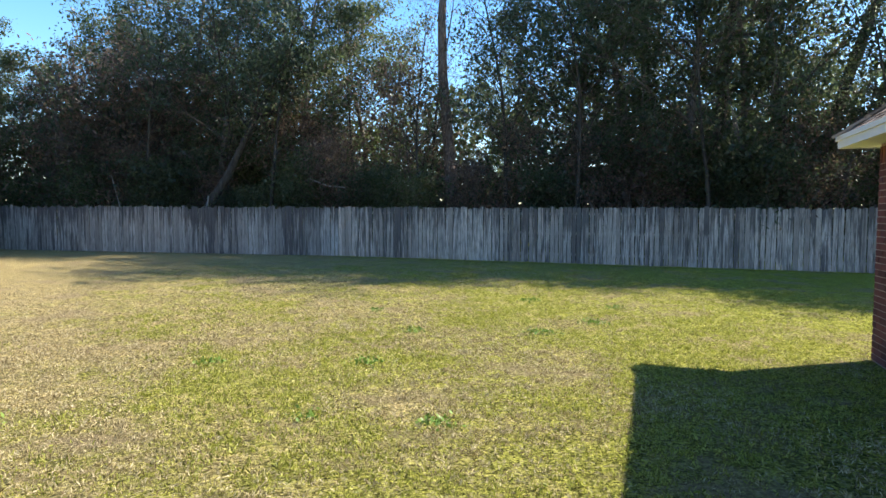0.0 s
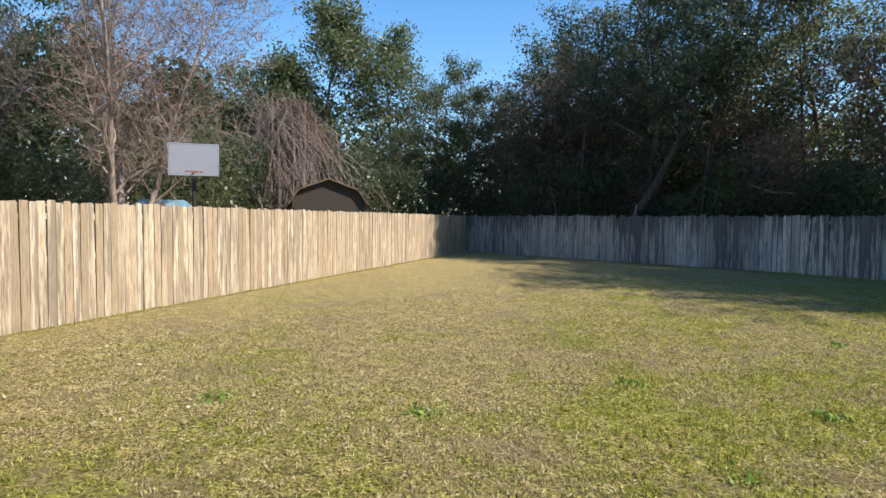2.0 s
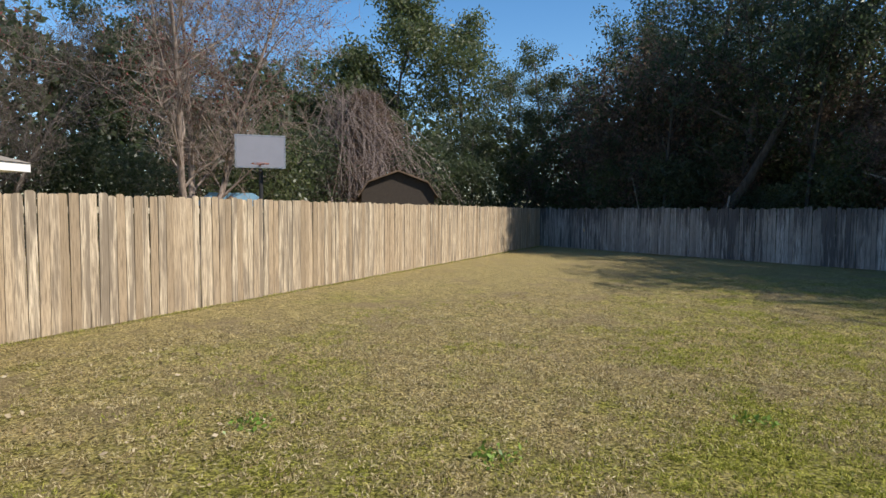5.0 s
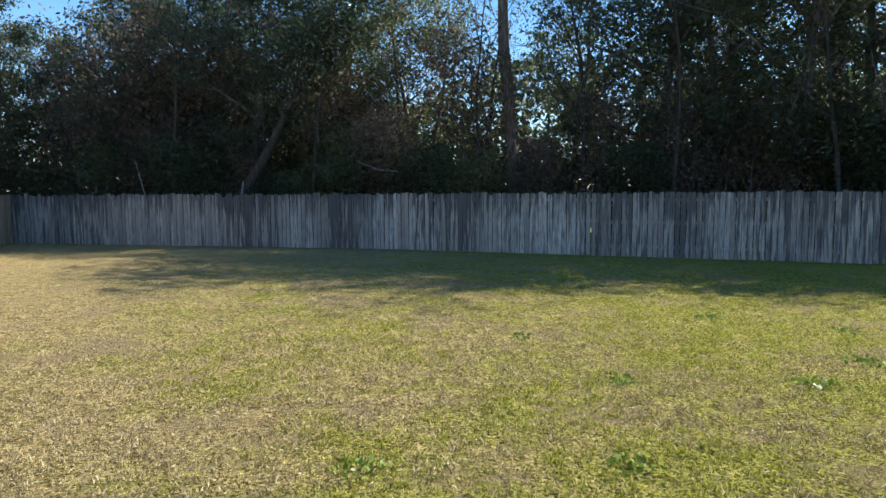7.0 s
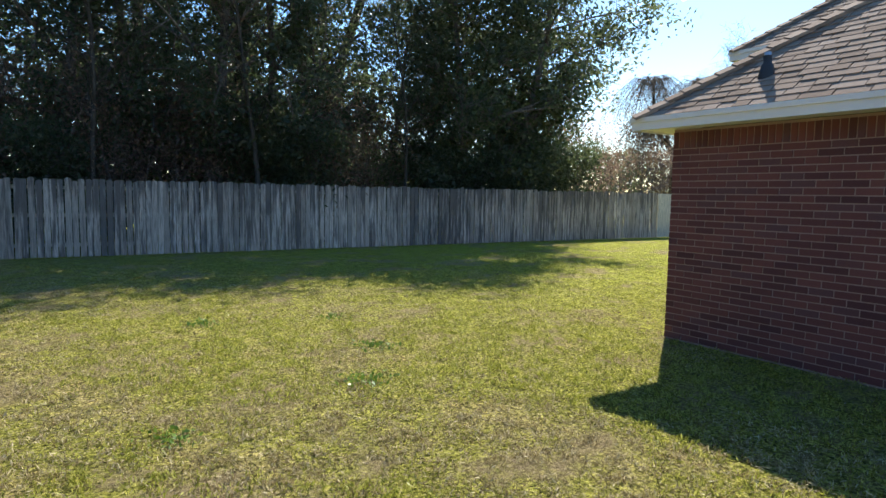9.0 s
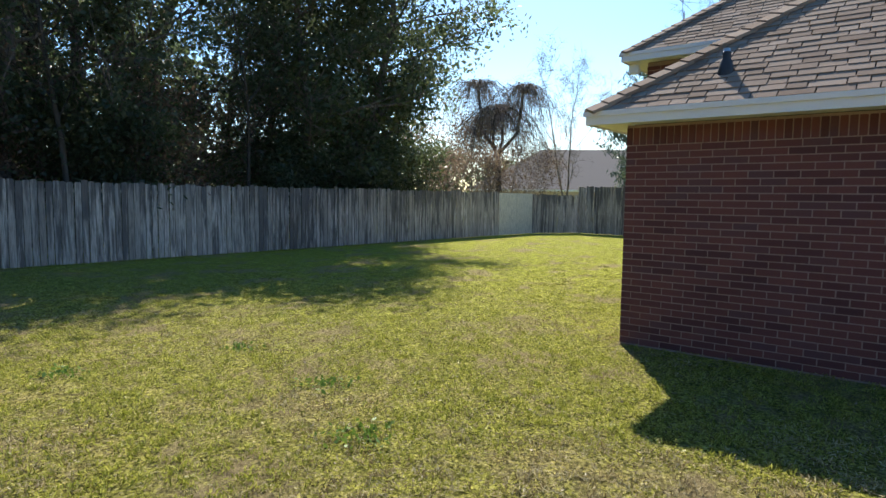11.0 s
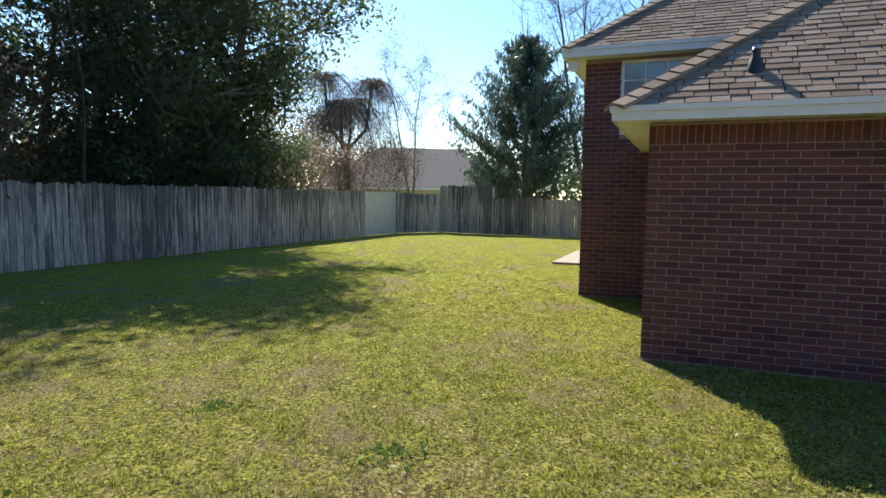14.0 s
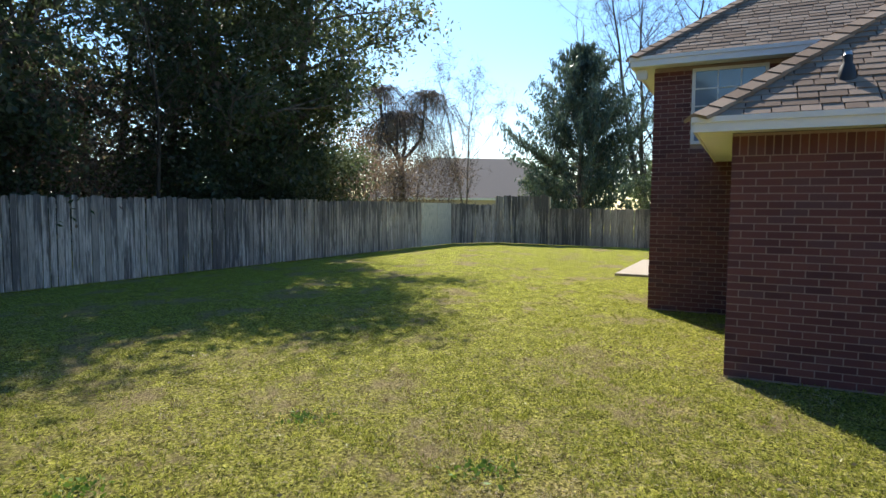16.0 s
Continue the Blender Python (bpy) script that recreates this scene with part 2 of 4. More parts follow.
M_TAN_BRICK = plain_mat("tan_brick", (0.58, 0.47, 0.35), 0.9, 0.2, 0, 0.25, 14, 0.3)
M_BOARD = plain_mat("backboard_grey", (0.24, 0.24, 0.275), 0.5, 0.4, 0, 0.12, 3, 0.02)
# shed wood darkened in its base colour to stand for shade on the walls
M_SHED_SHADED = plain_mat("shaded_shed_wood", (0.055, 0.044, 0.036), 0.9, 0.2, 0, 0.3, 8, 0.3)
M_BLUE = plain_mat("blue_tarp", (0.20, 0.36, 0.50), 0.6, 0.3)


# grey_board again, with the shade near the left corner put into darker tones
M_FENCE_SHADED = wood_mat("shaded_grey_board", (0.39, 0.35, 0.31), (0.64, 0.58, 0.52), (0.07, 0.062, 0.06), 0.06, cap=0.35)
M_POST = wood_mat("weathered_post", (0.42, 0.36, 0.265), (0.56, 0.49, 0.375), (0.16, 0.14, 0.10), 0.02)
M_VINE = bark_mat("vine", (0.13, 0.10, 0.09), (0.30, 0.24, 0.215))
M_ROOF_TAN = plain_mat("pale_shingles", (0.25, 0.21, 0.18), 0.95, 0.1, 0, 0.15, 12, 0.3)
M_RUST = plain_mat("rusty_red_steel", (0.28, 0.10, 0.06), 0.7, 0.4)
M_WEED = leaf_mat("weed_leaf", [(0.0, (0.09, 0.16, 0.025)), (1.0, (0.22, 0.32, 0.06))], 0.3, 0.12)
M_BLADE_GREEN = leaf_mat("green_blade", [(0.0, (0.09, 0.10, 0.016)), (0.5, (0.265, 0.27, 0.045)), (1.0, (0.50, 0.47, 0.13))], 0.12, 0.25)
M_BLADE_STRAW = leaf_mat("straw_blade", [(0.0, (0.14, 0.10, 0.05)), (0.5, (0.36, 0.285, 0.145)), (1.0, (0.70, 0.60, 0.37))], 0.08, 0.12)
M_DRY = leaf_mat("fallen_leaf", [(0.0, (0.26, 0.19, 0.11)), (1.0, (0.50, 0.42, 0.30))], 0.03, 0.04)


# ---- mesh helpers ----
def mesh_of(name, bm, mat):
    me = bpy.data.meshes.new(name)
    bm.normal_update()
    bm.to_mesh(me)
    bm.free()
    if mat:
        me.materials.append(mat)
    return me


def part(name, bm, mat, parent=None, label=""):
    ob = new(name, mesh_of(name, bm, mat))
    ob.parent = parent
    if label:
        ob["label"] = label
    return ob


def shared(name, me, parent, m):
    ob = new(name, me)
    ob.parent = parent
    ob.matrix_basis = m
    return ob


def thing(name, m, label, category, group="", kind=""):
    ob = new(name)
    ob.matrix_world = m
    ob.empty_display_size = 0.2
    return tagged(ob, label, category, group, kind)


def box(bm, x0, x1, y0, y1, z0, z1, m=None):
    v = [bm.verts.new((x, y, z)) for z in (z0, z1) for y in (y0, y1) for x in (x0, x1)]
    for f in ((0, 2, 3, 1), (4, 5, 7, 6), (0, 1, 5, 4), (2, 6, 7, 3), (0, 4, 6, 2), (1, 3, 7, 5)):
        bm.faces.new([v[i] for i in f])
    if m:
        bmesh.ops.transform(bm, matrix=m, verts=v)
    return v


def box_bm(x0, x1, y0, y1, z0, z1, bevel=0.0):
    bm = bmesh.new()
    box(bm, x0, x1, y0, y1, z0, z1)
    if bevel:
        bmesh.ops.bevel(bm, geom=bm.edges[:], offset=bevel, segments=1, affect="EDGES")
    return bm


def prism(bm, pts, y0, y1):
    """A solid from an outline in x, z between two values of y."""
    a = [bm.verts.new((x, y0, z)) for x, z in pts]
    b = [bm.verts.new((x, y1, z)) for x, z in pts]
    bm.faces.new(a)
    bm.faces.new(b[::-1])
    for i in range(len(pts)):
        j = (i + 1) % len(pts)
        bm.faces.new((a[j], a[i], b[i], b[j]))


def tube(verts, faces, pts, radii, sides):
    """Adds a tapered tube along pts to the lists."""
    base = len(verts)
    for i, p in enumerate(pts):
        d = (pts[min(i + 1, len(pts) - 1)] - pts[max(i - 1, 0)]).normalized()
        a = d.orthogonal().normalized()
        b = d.cross(a)
        for k in range(sides):
            w = 2 * math.pi * k / sides
            verts.append(p + (a * math.cos(w) + b * math.sin(w)) * radii[i])
    for i in range(len(pts) - 1):
        for k in range(sides):
            n = (k + 1) % sides
            o = base + i * sides
            faces.append((o + k, o + n, o + sides + n, o + sides + k))


def tube_mesh(name, paths, mat, smooth=True):
    verts, faces = [], []
    for pts, radii, sides in paths:
        tube(verts, faces, [Vector(p) for p in pts], radii, sides)
    me = bpy.data.meshes.new(name)
    me.from_pydata([tuple(v) for v in verts], [], faces)
    me.materials.append(mat)
    if smooth:
        me.polygons.foreach_set("use_smooth", [True] * len(me.polygons))
    return me


def leaf_mesh(name, centres, size, mat, rng, droop=0.0, aspect=0.5):
    """Many small leaves, each one bent quad pair, at the given centres."""
    n = len(centres)
    d = rng.normal(size=(n, 3))
    d[:, 2] -= droop
    d /= np.linalg.norm(d, axis=1)[:, None]
    s = np.cross(d, rng.normal(size=(n, 3)))
    s /= np.linalg.norm(s, axis=1)[:, None] + 1e-9
    ln = (size * rng.uniform(0.6, 1.4, n))[:, None]
    w = ln * aspect
    p = np.stack([centres - d * ln / 2, centres + s * w / 2, centres + d * ln / 2, centres - s * w / 2], 1).reshape(-1, 3)
    me = bpy.data.meshes.new(name)
    me.vertices.add(4 * n)
    me.vertices.foreach_set("co", p.astype(np.float32).ravel())
    me.loops.add(4 * n)
    me.loops.foreach_set("vertex_index", np.arange(4 * n, dtype=np.int32))
    me.polygons.add(n)
    me.polygons.foreach_set("loop_start", np.arange(0, 4 * n, 4, dtype=np.int32))
    me.update()
    me.materials.append(mat)
    return me


def limbs_of(rng, height, r0, lean, first, n_limbs, reach, up, twigs=3):
    """Paths of a trunk with limbs and twigs, and the places of the twig ends."""
    paths, ends = [], []
    n = 9
    trunk = []
    p = np.zeros(3)
    d = np.array([lean[0], lean[1], 1.0])
    for i in range(n):
        trunk.append(p.copy())
        p = p + d / np.linalg.norm(d) * height / (n - 1)
        d = d + rng.normal(size=3) * (0.07, 0.07, 0.02)
    rad = [r0 * (1 - 0.85 * (i / (n - 1)) ** 0.9) * (1.25 if i == 0 else 1) for i in range(n)]
    paths.append((trunk, rad, 8))
    for k in range(n_limbs):
        f = first + (1 - first) * (k + rng.uniform(0, 0.8)) / n_limbs
        j = min(int(f * (n - 1)), n - 2)
        q = trunk[j] + (trunk[j + 1] - trunk[j]) * (f * (n - 1) - j)
        az = k * 2.4 + rng.uniform(-0.5, 0.5)
        length = reach * (0.45 + 0.65 * math.sin(math.pi * min(1.0, 0.18 + 0.8 * (f - first) / (1.001 - first)))) * rng.uniform(0.65, 1.25)
        e = np.array([math.cos(az), math.sin(az), up * rng.uniform(0.6, 1.4)])
        e /= np.linalg.norm(e)
        pts = [q.copy()]
        for i in range(4):
            q = q + e * length / 4
            e = e + rng.normal(size=3) * 0.16 + (0, 0, 0.05)
            e /= np.linalg.norm(e)
            pts.append(q.copy())
        lr = max(0.012, rad[j] * 0.45)
        paths.append((pts, [lr * (1 - 0.8 * i / 4) for i in range(5)], 5))
        ends.append(pts[-1])
        for i in (1, 2, 3, 4):
            for _ in range(twigs):
                t = pts[i].copy()
                e2 = e + rng.normal(size=3) * 0.75
                e2 /= np.linalg.norm(e2)
                tl = length * rng.uniform(0.25, 0.5)
                mid = t + e2 * tl * 0.5 + rng.normal(size=3) * 0.08
                end = t + e2 * tl + rng.normal(size=3) * 0.15
                paths.append(([t, mid, end], [lr * 0.35, lr * 0.22, lr * 0.08], 3))
                ends += [mid, end]
    ends.append(trunk[-1])
    return paths, np.array(ends)


def make_tree(name, label, seed, height, r0, leaf, n_leaf, size, bark=None, lean=(0, 0), first=0.3, n_limbs=14, reach=3.2, up=0.6, clump=0.45, twigs=3, category="tree", at=None, even=2.6):
    rng = np.random.default_rng(seed)
    paths, ends = limbs_of(rng, height, r0, lean, first, n_limbs, reach, up, twigs)
    ob = thing(name, at or Matrix(), label, category, "trees behind the fence")
    t = new("trunk", tube_mesh("trunk", paths, bark or M_BARK))
    t.parent = ob
    if n_leaf:
        w = rng.uniform(0.0, 1.0, len(ends)) ** even + 0.03
        pick = rng.choice(len(ends), n_leaf, p=w / w.sum())
        c = ends[pick] + rng.normal(size=(n_leaf, 3)) * clump * (1, 1, 0.75)
        k = new("crown", leaf_mesh("crown", c, size, leaf, rng))
        k.parent = ob
    return ob


def line_pose(a, b, s, z=0.0):
    """A pose at s metres from a towards b, with local x along the line and local y to its left."""
    d = Vector((b[0] - a[0], b[1] - a[1], 0)).normalized()
    return Matrix.Translation((a[0] + d.x * s, a[1] + d.y * s, z)) @ Matrix.Rotation(math.atan2(d.y, d.x), 4, "Z")


# ---- ground ----
def build_ground():
    bm = bmesh.new()
    bmesh.ops.create_grid(bm, x_segments=4, y_segments=4, size=400)
    tagged(part("ground", bm, M_LAWN), "mown lawn of patchy green and straw-coloured winter grass", "lawn", kind="structure")


build_ground()

# ---- house: red brick wing, taller block behind it ----
HOUSE = Matrix.Translation((4.99, 6.97, 0)) @ Matrix.Rotation(radians(-105.8), 4, "Z")
WX, WY, UX, UY = 11.0, 9.0, -1.29, 3.98
EAVE, UEAVE, RISE = 2.58, 4.13, 0.75

house = thing("house", HOUSE, "red brick house with brown shingle hip roofs and white eaves", "house")


def wall_box(x0, x1, y0, y1, z1):
    return part("wall", box_bm(x0, x1, y0, y1, -0.3, z1), M_MORTAR, house)


wing_wall = wall_box(0, WX, 0, UY - 0.003, 2.448)
block_wall = wall_box(UX, WX, UY, 15, 3.992)


def hip_roof(bm, x0, x1, y0, y1, z, rise):
    """A hip roof over a rectangle, its ridge along x."""
    r = (y1 - y0) / 2
    c = [bm.verts.new(p) for p in ((x0, y0, z), (x1, y0, z), (x1, y1, z), (x0, y1, z))]
    t = [bm.verts.new(p) for p in ((x0 + r, y0 + r, z + r * rise), (x1 - r, y0 + r, z + r * rise))]
    for f in ((c[0], c[1], t[1], t[0]), (c[1], c[2], t[1]), (c[2], c[3], t[0], t[1]), (c[3], c[0], t[0]), c[::-1]):
        bm.faces.new(f)


OV = 0.32
bm = bmesh.new()
hip_roof(bm, -OV, WX + OV, -OV, WY + OV, EAVE, RISE)
wing_roof = part("roof", bm, M_UNDER, house, "brown architectural shingle hip roof")
bm = bmesh.new()
hip_roof(bm, UX - OV, WX + OV, UY - OV, 15 + OV, UEAVE, RISE)
block_roof = part("roof", bm, M_UNDER, house, "brown architectural shingle hip roof")


def eaves(x0, x1, y0, y1, z, depth):
    """White fascia with a drip moulding, and a soffit behind it, along the front and both sides."""
    bm = bmesh.new()
    prism(bm, [(x0, z - depth), (x1, z - depth), (x1, z - 0.005), (x0, z - 0.005)], y0 - 0.022, y0)
    part("fascia", bm, M_PAINT, house, "white painted fascia board")
    bm = bmesh.new()
    box(bm, x0 - 0.04, x1 + 0.04, y0 - 0.042, y0 - 0.022, z - 0.05, z + 0.004)
    part("drip_edge", bm, M_PAINT, house)
    for x, d in ((x0, -1), (x1, 1)):
        a, b = sorted((x, x + 0.022 * d))
        part("fascia", box_bm(a, b, y0 - 0.02, y1, z - depth, z - 0.005), M_PAINT, house, "white painted fascia board")
        a, b = sorted((x + 0.022 * d, x + 0.04 * d))
        part("drip_edge", box_bm(a, b, y0 - 0.02, y1, z - 0.05, z + 0.003), M_PAINT, house)
    bm = bmesh.new()
    box(bm, x0 + 0.002, x1 - 0.002, y0 + 0.002, y0 + OV - 0.015, z - depth + 0.012, z - depth + 0.024)
    box(bm, x0 + 0.002, x0 + OV - 0.004, y0 + OV - 0.015, y1, z - depth + 0.012, z - depth + 0.024)
    part("soffit", bm, M_PAINT, house, "white soffit panel")


eaves(-OV, WX + OV, -OV, UY + 1.0, EAVE, 0.14)
eaves(UX - OV, WX + OV, UY - OV, 15, UEAVE, 0.15)
bm = bmesh.new()
box(bm, UX - 0.27, UX - 0.1, UY - 0.2, UY - 0.06, 3.80, 3.955)
bmesh.ops.bevel(bm, geom=bm.edges[:], offset=0.02, segments=2, affect="EDGES")
part("eave_return", bm, M_PAINT, house, "small white cornice block under the eave corner")

# window high in the taller block
wx0, wx1, wz0, wz1 = -0.71, 0.38, 2.74, 3.94
win = tagged(new("window"), "white-framed window with small square panes")
win.parent = house
bm = bmesh.new()
box(bm, wx0, wx0 + 0.05, UY - 0.03, UY + 0.04, wz0, wz1)
box(bm, wx1 - 0.05, wx1, UY - 0.03, UY + 0.04, wz0, wz1)
box(bm, wx0 + 0.05, wx1 - 0.05, UY - 0.03, UY + 0.04, wz0, wz0 + 0.05)
box(bm, wx0 + 0.05, wx1 - 0.05, UY - 0.03, UY + 0.04, wz1 - 0.05, wz1)
part("window_frame", bm, M_PAINT, win)
pw, ph = (wx1 - wx0 - 0.1) / 3, (wz1 - wz0 - 0.1) / 4
bm = bmesh.new()
for i in range(1, 4):
    if i < 3:
        box(bm, wx0 + 0.05 + i * pw - 0.011, wx0 + 0.05 + i * pw + 0.011, UY - 0.024, UY - 0.008, wz0 + 0.05, wz1 - 0.05)
    box(bm, wx0 + 0.05, wx1 - 0.05, UY - 0.022, UY - 0.009, wz0 + 0.05 + i * ph - 0.011, wz0 + 0.05 + i * ph + 0.011)
part("muntin", bm, M_PAINT, win)
pane = mesh_of("pane", box_bm(0.001, pw - 0.001, -0.006, -0.002, 0.001, ph - 0.001), M_GLASS)
for i in range(3):
    for j in range(4):
        shared("pane", pane, win, pose(wx0 + 0.05 + i * pw, UY, wz0 + 0.05 + j * ph, random.uniform(-0.4, 0.4), 0, random.uniform(-0.4, 0.4)))

# plumbing vent on the wing's roof
SLOPE = math.atan(RISE)


def on_front(x, s, lift=0.0, y0=-OV, z0=EAVE):
    """A pose on a front roof slope: s metres up from the eave, local z out of the roof."""
    return pose(x, y0, z0, math.degrees(SLOPE)) @ Matrix.Translation((0, s, lift))


vent = tagged(new("vent_pipe"), "black plumbing vent pipe with a rubber boot")
vent.parent = house
vent.matrix_basis = pose(0.95, 0.17, EAVE + (0.17 + OV) * RISE - 0.07) @ Matrix.Scale(0.84, 4)
me = tube_mesh("pipe", [([(0, 0, -0.05), (0, 0, 0.05), (0, 0, 0.10), (0, 0, 0.21), (0, 0, 0.24), (0, 0, 0.33)], [0.105, 0.105, 0.095, 0.072, 0.05, 0.05], 16)], M_BLACK)
o = new("pipe", me)
o.parent = vent
o = new("cap", tube_mesh("cap", [([(0, 0, 0.33), (0, 0, 0.335), (0, 0, 0.37)], [0.05, 0.044, 0.04], 16)], M_METAL))
o.parent = vent
o = part("flashing", box_bm(-0.17, 0.17, -0.16, 0.2, 0.03, 0.036), M_ROOF_GREY, vent)
o.matrix_basis = Matrix.Rotation(SLOPE, 4, "X")

# concrete patio by the taller block
PATIO = thing("patio", HOUSE, "pale concrete patio slab beside the house wall", "patio", kind="structure")
part("slab", box_bm(-2.77, UX - 0.01, 8.88, 13.5, -0.1, 0.06, 0.01), M_CONC, PATIO)

# ---- fences ----
CORNER_L, BEND, PALE_A, PALE_B, CORNER_R = (-20.1, 25.2), (-4.73, 23.0), (23.42, 14.28), (26.0, 13.45), (27.4, 11.55)
END_L = (-9.3, 1.35)
GATE = (-1.0, 0.32)
DARK_END, RIGHT_END = (26.4, 9.0), (24.4, 2.5)


def board_mesh(w, h, d, cut, mat, name="board"):
    bm = bmesh.new()
    prism(bm, [(0, 0), (w, 0), (w, h - cut), (w - cut, h), (cut, h), (0, h - cut)], 0, d)
    return mesh_of(name, bm, mat)


def fence(name, label, a, b, mat, h, side, seed, width=0.14, jitter=0.03, gap=0.006, rail_mat=None, rails=(0.25, 0.98, 1.62), post=(0.09, 0.09), post_h=None, warp=0.5, group="lawn fences", posts=None):
    """Boards from a to b. side: +1 puts the boards on the left of the line, the rails and posts on the right."""
    rng = random.Random(seed)
    length = math.hypot(b[0] - a[0], b[1] - a[1])
    ob = thing(name, line_pose(a, b, 0), label, "fence", group)
    kinds = [board_mesh(width - g * gap, h, 0.019, c, mat) for g, c in ((0.5, 0.02), (0.9, 0.012), (0.7, 0.03), (1.2, 0.018), (0.6, 0.024))]
    s = 0.0
    while s < length - width * 0.5:
        k = rng.choice(kinds)
        sc = 1 + rng.gauss(0, jitter) / h
        y = (0.02 if side > 0 else -0.04) + rng.uniform(-0.005, 0.005)
        shared("board", k, ob, pose(s, y, 0.015, rng.uniform(-0.4, 0.4), rng.gauss(0, warp * 0.6), rng.uniform(-1.5, 1.5)) @ Matrix.Diagonal((1, 1, sc, 1)))
        s += width + rng.uniform(-0.002, gap)
    n = max(1, round(length / 2.3))
    step = length / n
    marks = posts or [i * step for i in range(n + 1)]
    rail = mesh_of("rail", box_bm(0.003, step - 0.003, -0.019, 0.019, 0, 0.088, 0.004), M_RAIL_LONG)
    pm = mesh_of("post", box_bm(-post[0] / 2, post[0] / 2, -post[1] / 2, post[1] / 2, 0, post_h or h - 0.05, 0.008), rail_mat or M_RAIL)
    for i in range(n):
        for z in rails:
            if z < h - 0.1:
                shared("rail", rail, ob, pose(i * step, 0, z + rng.uniform(-0.015, 0.015), 0, rng.uniform(-0.3, 0.3)))
    for mk in marks:
        shared("post", pm, ob, pose(min(max(mk, 0.05), length - 0.05), (-0.02 - post[1] / 2) if side > 0 else (0.02 + post[1] / 2), 0, rng.uniform(-0.6, 0.6), rng.uniform(-0.6, 0.6), rng.uniform(-2, 2)))
    return ob


fence("back_fence", "grey weathered wooden privacy fence with a mildewed top, its tones darkened for shade", CORNER_L, BEND, M_FENCE_SHADED, 1.86, -1, 1, gap=0.010)
fence("back_fence", "long grey weathered wooden privacy fence with dark mildew streaks", BEND, PALE_A, M_FENCE_GREY, 1.86, -1, 2, gap=0.012, warp=0.5, jitter=0.02)
fence("fence_panel", "pale newer wooden panel set in the old grey fence", PALE_A, PALE_B, M_FENCE_NEW, 1.84, -1, 8, width=0.45, jitter=0.0, gap=0.003, warp=0.1)
fence("back_fence", "short grey length of wooden fence by the far corner", PALE_B, CORNER_R, M_FENCE_GREY, 1.80, -1, 7)
fence("side_fence", "sunlit tan wooden privacy fence with uneven dog-eared boards", END_L, CORNER_L, M_FENCE_SUN, 1.86, -1, 3, gap=0.008, jitter=0.014, warp=0.8)
fence("side_fence", "grey-brown wooden fence showing its rails and doubled posts", GATE, END_L, M_FENCE_OLD, 1.84, 1, 4, rail_mat=M_POST, post=(0.17, 0.09), post_h=1.73, rails=(0.22, 1.0, 1.60), gap=0.008, posts=(8.1, 6.1, 3.74, 1.24), jitter=0.006)
fence("side_fence", "taller grey wooden fence section at the far end", CORNER_R, DARK_END, M_FENCE_GREY, 2.2, -1, 5, gap=0.003)
fence("side_fence", "low grey wooden privacy fence across the far end of the lawn", DARK_END, RIGHT_END, M_FENCE_GREY, 1.63, -1, 6, gap=0.004, jitter=0.015)

NB_POSE, NB_W, NB_D = pose(-10.72, -3.54, 0, 0, 0, 129.7), 8.1, 4.4


GREY_LINE = line_pose(GATE, END_L, 0)
pts = [GREY_LINE @ Vector(p) for p in ((1.25, 0.03, 1.10), (1.0, 0.05, 1.105), (0.75, 0.035, 1.10), (0.6, 0.06, 1.06), (0.52, 0.05, 0.98), (0.6, 0.04, 0.9))]
tagged(new("dry_vine", tube_mesh("dry_vine", [(pts, [0.004] * 6, 5)], M_BARK_DARK)), "thin dry vine lying along the fence rail", "vine")

# ---- next door: house, shed, play shed, basketball hoop ----
def hip_house(name, label, m, w, d, h, rise, wall_mat, roof_mat, category="house"):
    ob = thing(name, m, label, category)
    part("wall", box_bm(0, w, 0, d, 0, h), wall_mat, ob)
    bm = bmesh.new()
    o = 0.45
    box(bm, -o, w + o, -o, d + o, h - 0.02, h + 0.16)
    part("fascia", bm, M_PAINT, ob, "cream fascia")
    bm = bmesh.new()
    x0, x1, y0, y1, z = -o - 0.03, w + o + 0.03, -o - 0.03, d + o + 0.03, h + 0.163
    r = min(x1 - x0, y1 - y0) / 2
    c = [bm.verts.new(p) for p in ((x0, y0, z), (x1, y0, z), (x1, y1, z), (x0, y1, z))]
    if w >= d:
        t = [bm.verts.new(p) for p in ((x0 + r, y0 + r, z + r * rise), (x1 - r, y0 + r, z + r * rise))]
        fs = ((c[0], c[1], t[1], t[0]), (c[1], c[2], t[1]), (c[2], c[3], t[0], t[1]), (c[3], c[0], t[0]), c[::-1])
    else:
        t = [bm.verts.new(p) for p in ((x0 + r, y0 + r, z + r * rise), (x0 + r, y1 - r, z + r * rise))]
        fs = ((c[0], c[1], t[0]), (c[1], c[2], t[1], t[0]), (c[2], c[3], t[1]), (c[3], c[0], t[0], t[1]), c[::-1])
    for f in fs:
        bm.faces.new(f)
    part("roof", bm, roof_mat, ob, "faded shingle roof")
    return ob


nb = hip_house("neighbour_house", "low tan brick house with a grey-brown hip roof and cream eaves", NB_POSE, NB_W, NB_D, 2.45, 0.34, M_TAN_BRICK, M_ROOF_GREY)
part("downspout", box_bm(NB_W + 0.01, NB_W + 0.08, 0.05, 0.13, 0, 2.4, 0.01), M_PAINT, nb, "white downspout")
hip_house("neighbour_house", "taller rear part of the tan brick house next door", NB_POSE @ pose(-5.2, 1.2, 0), 12.2, 9, 2.5, 0.45, M_TAN_BRICK, M_ROOF_GREY)
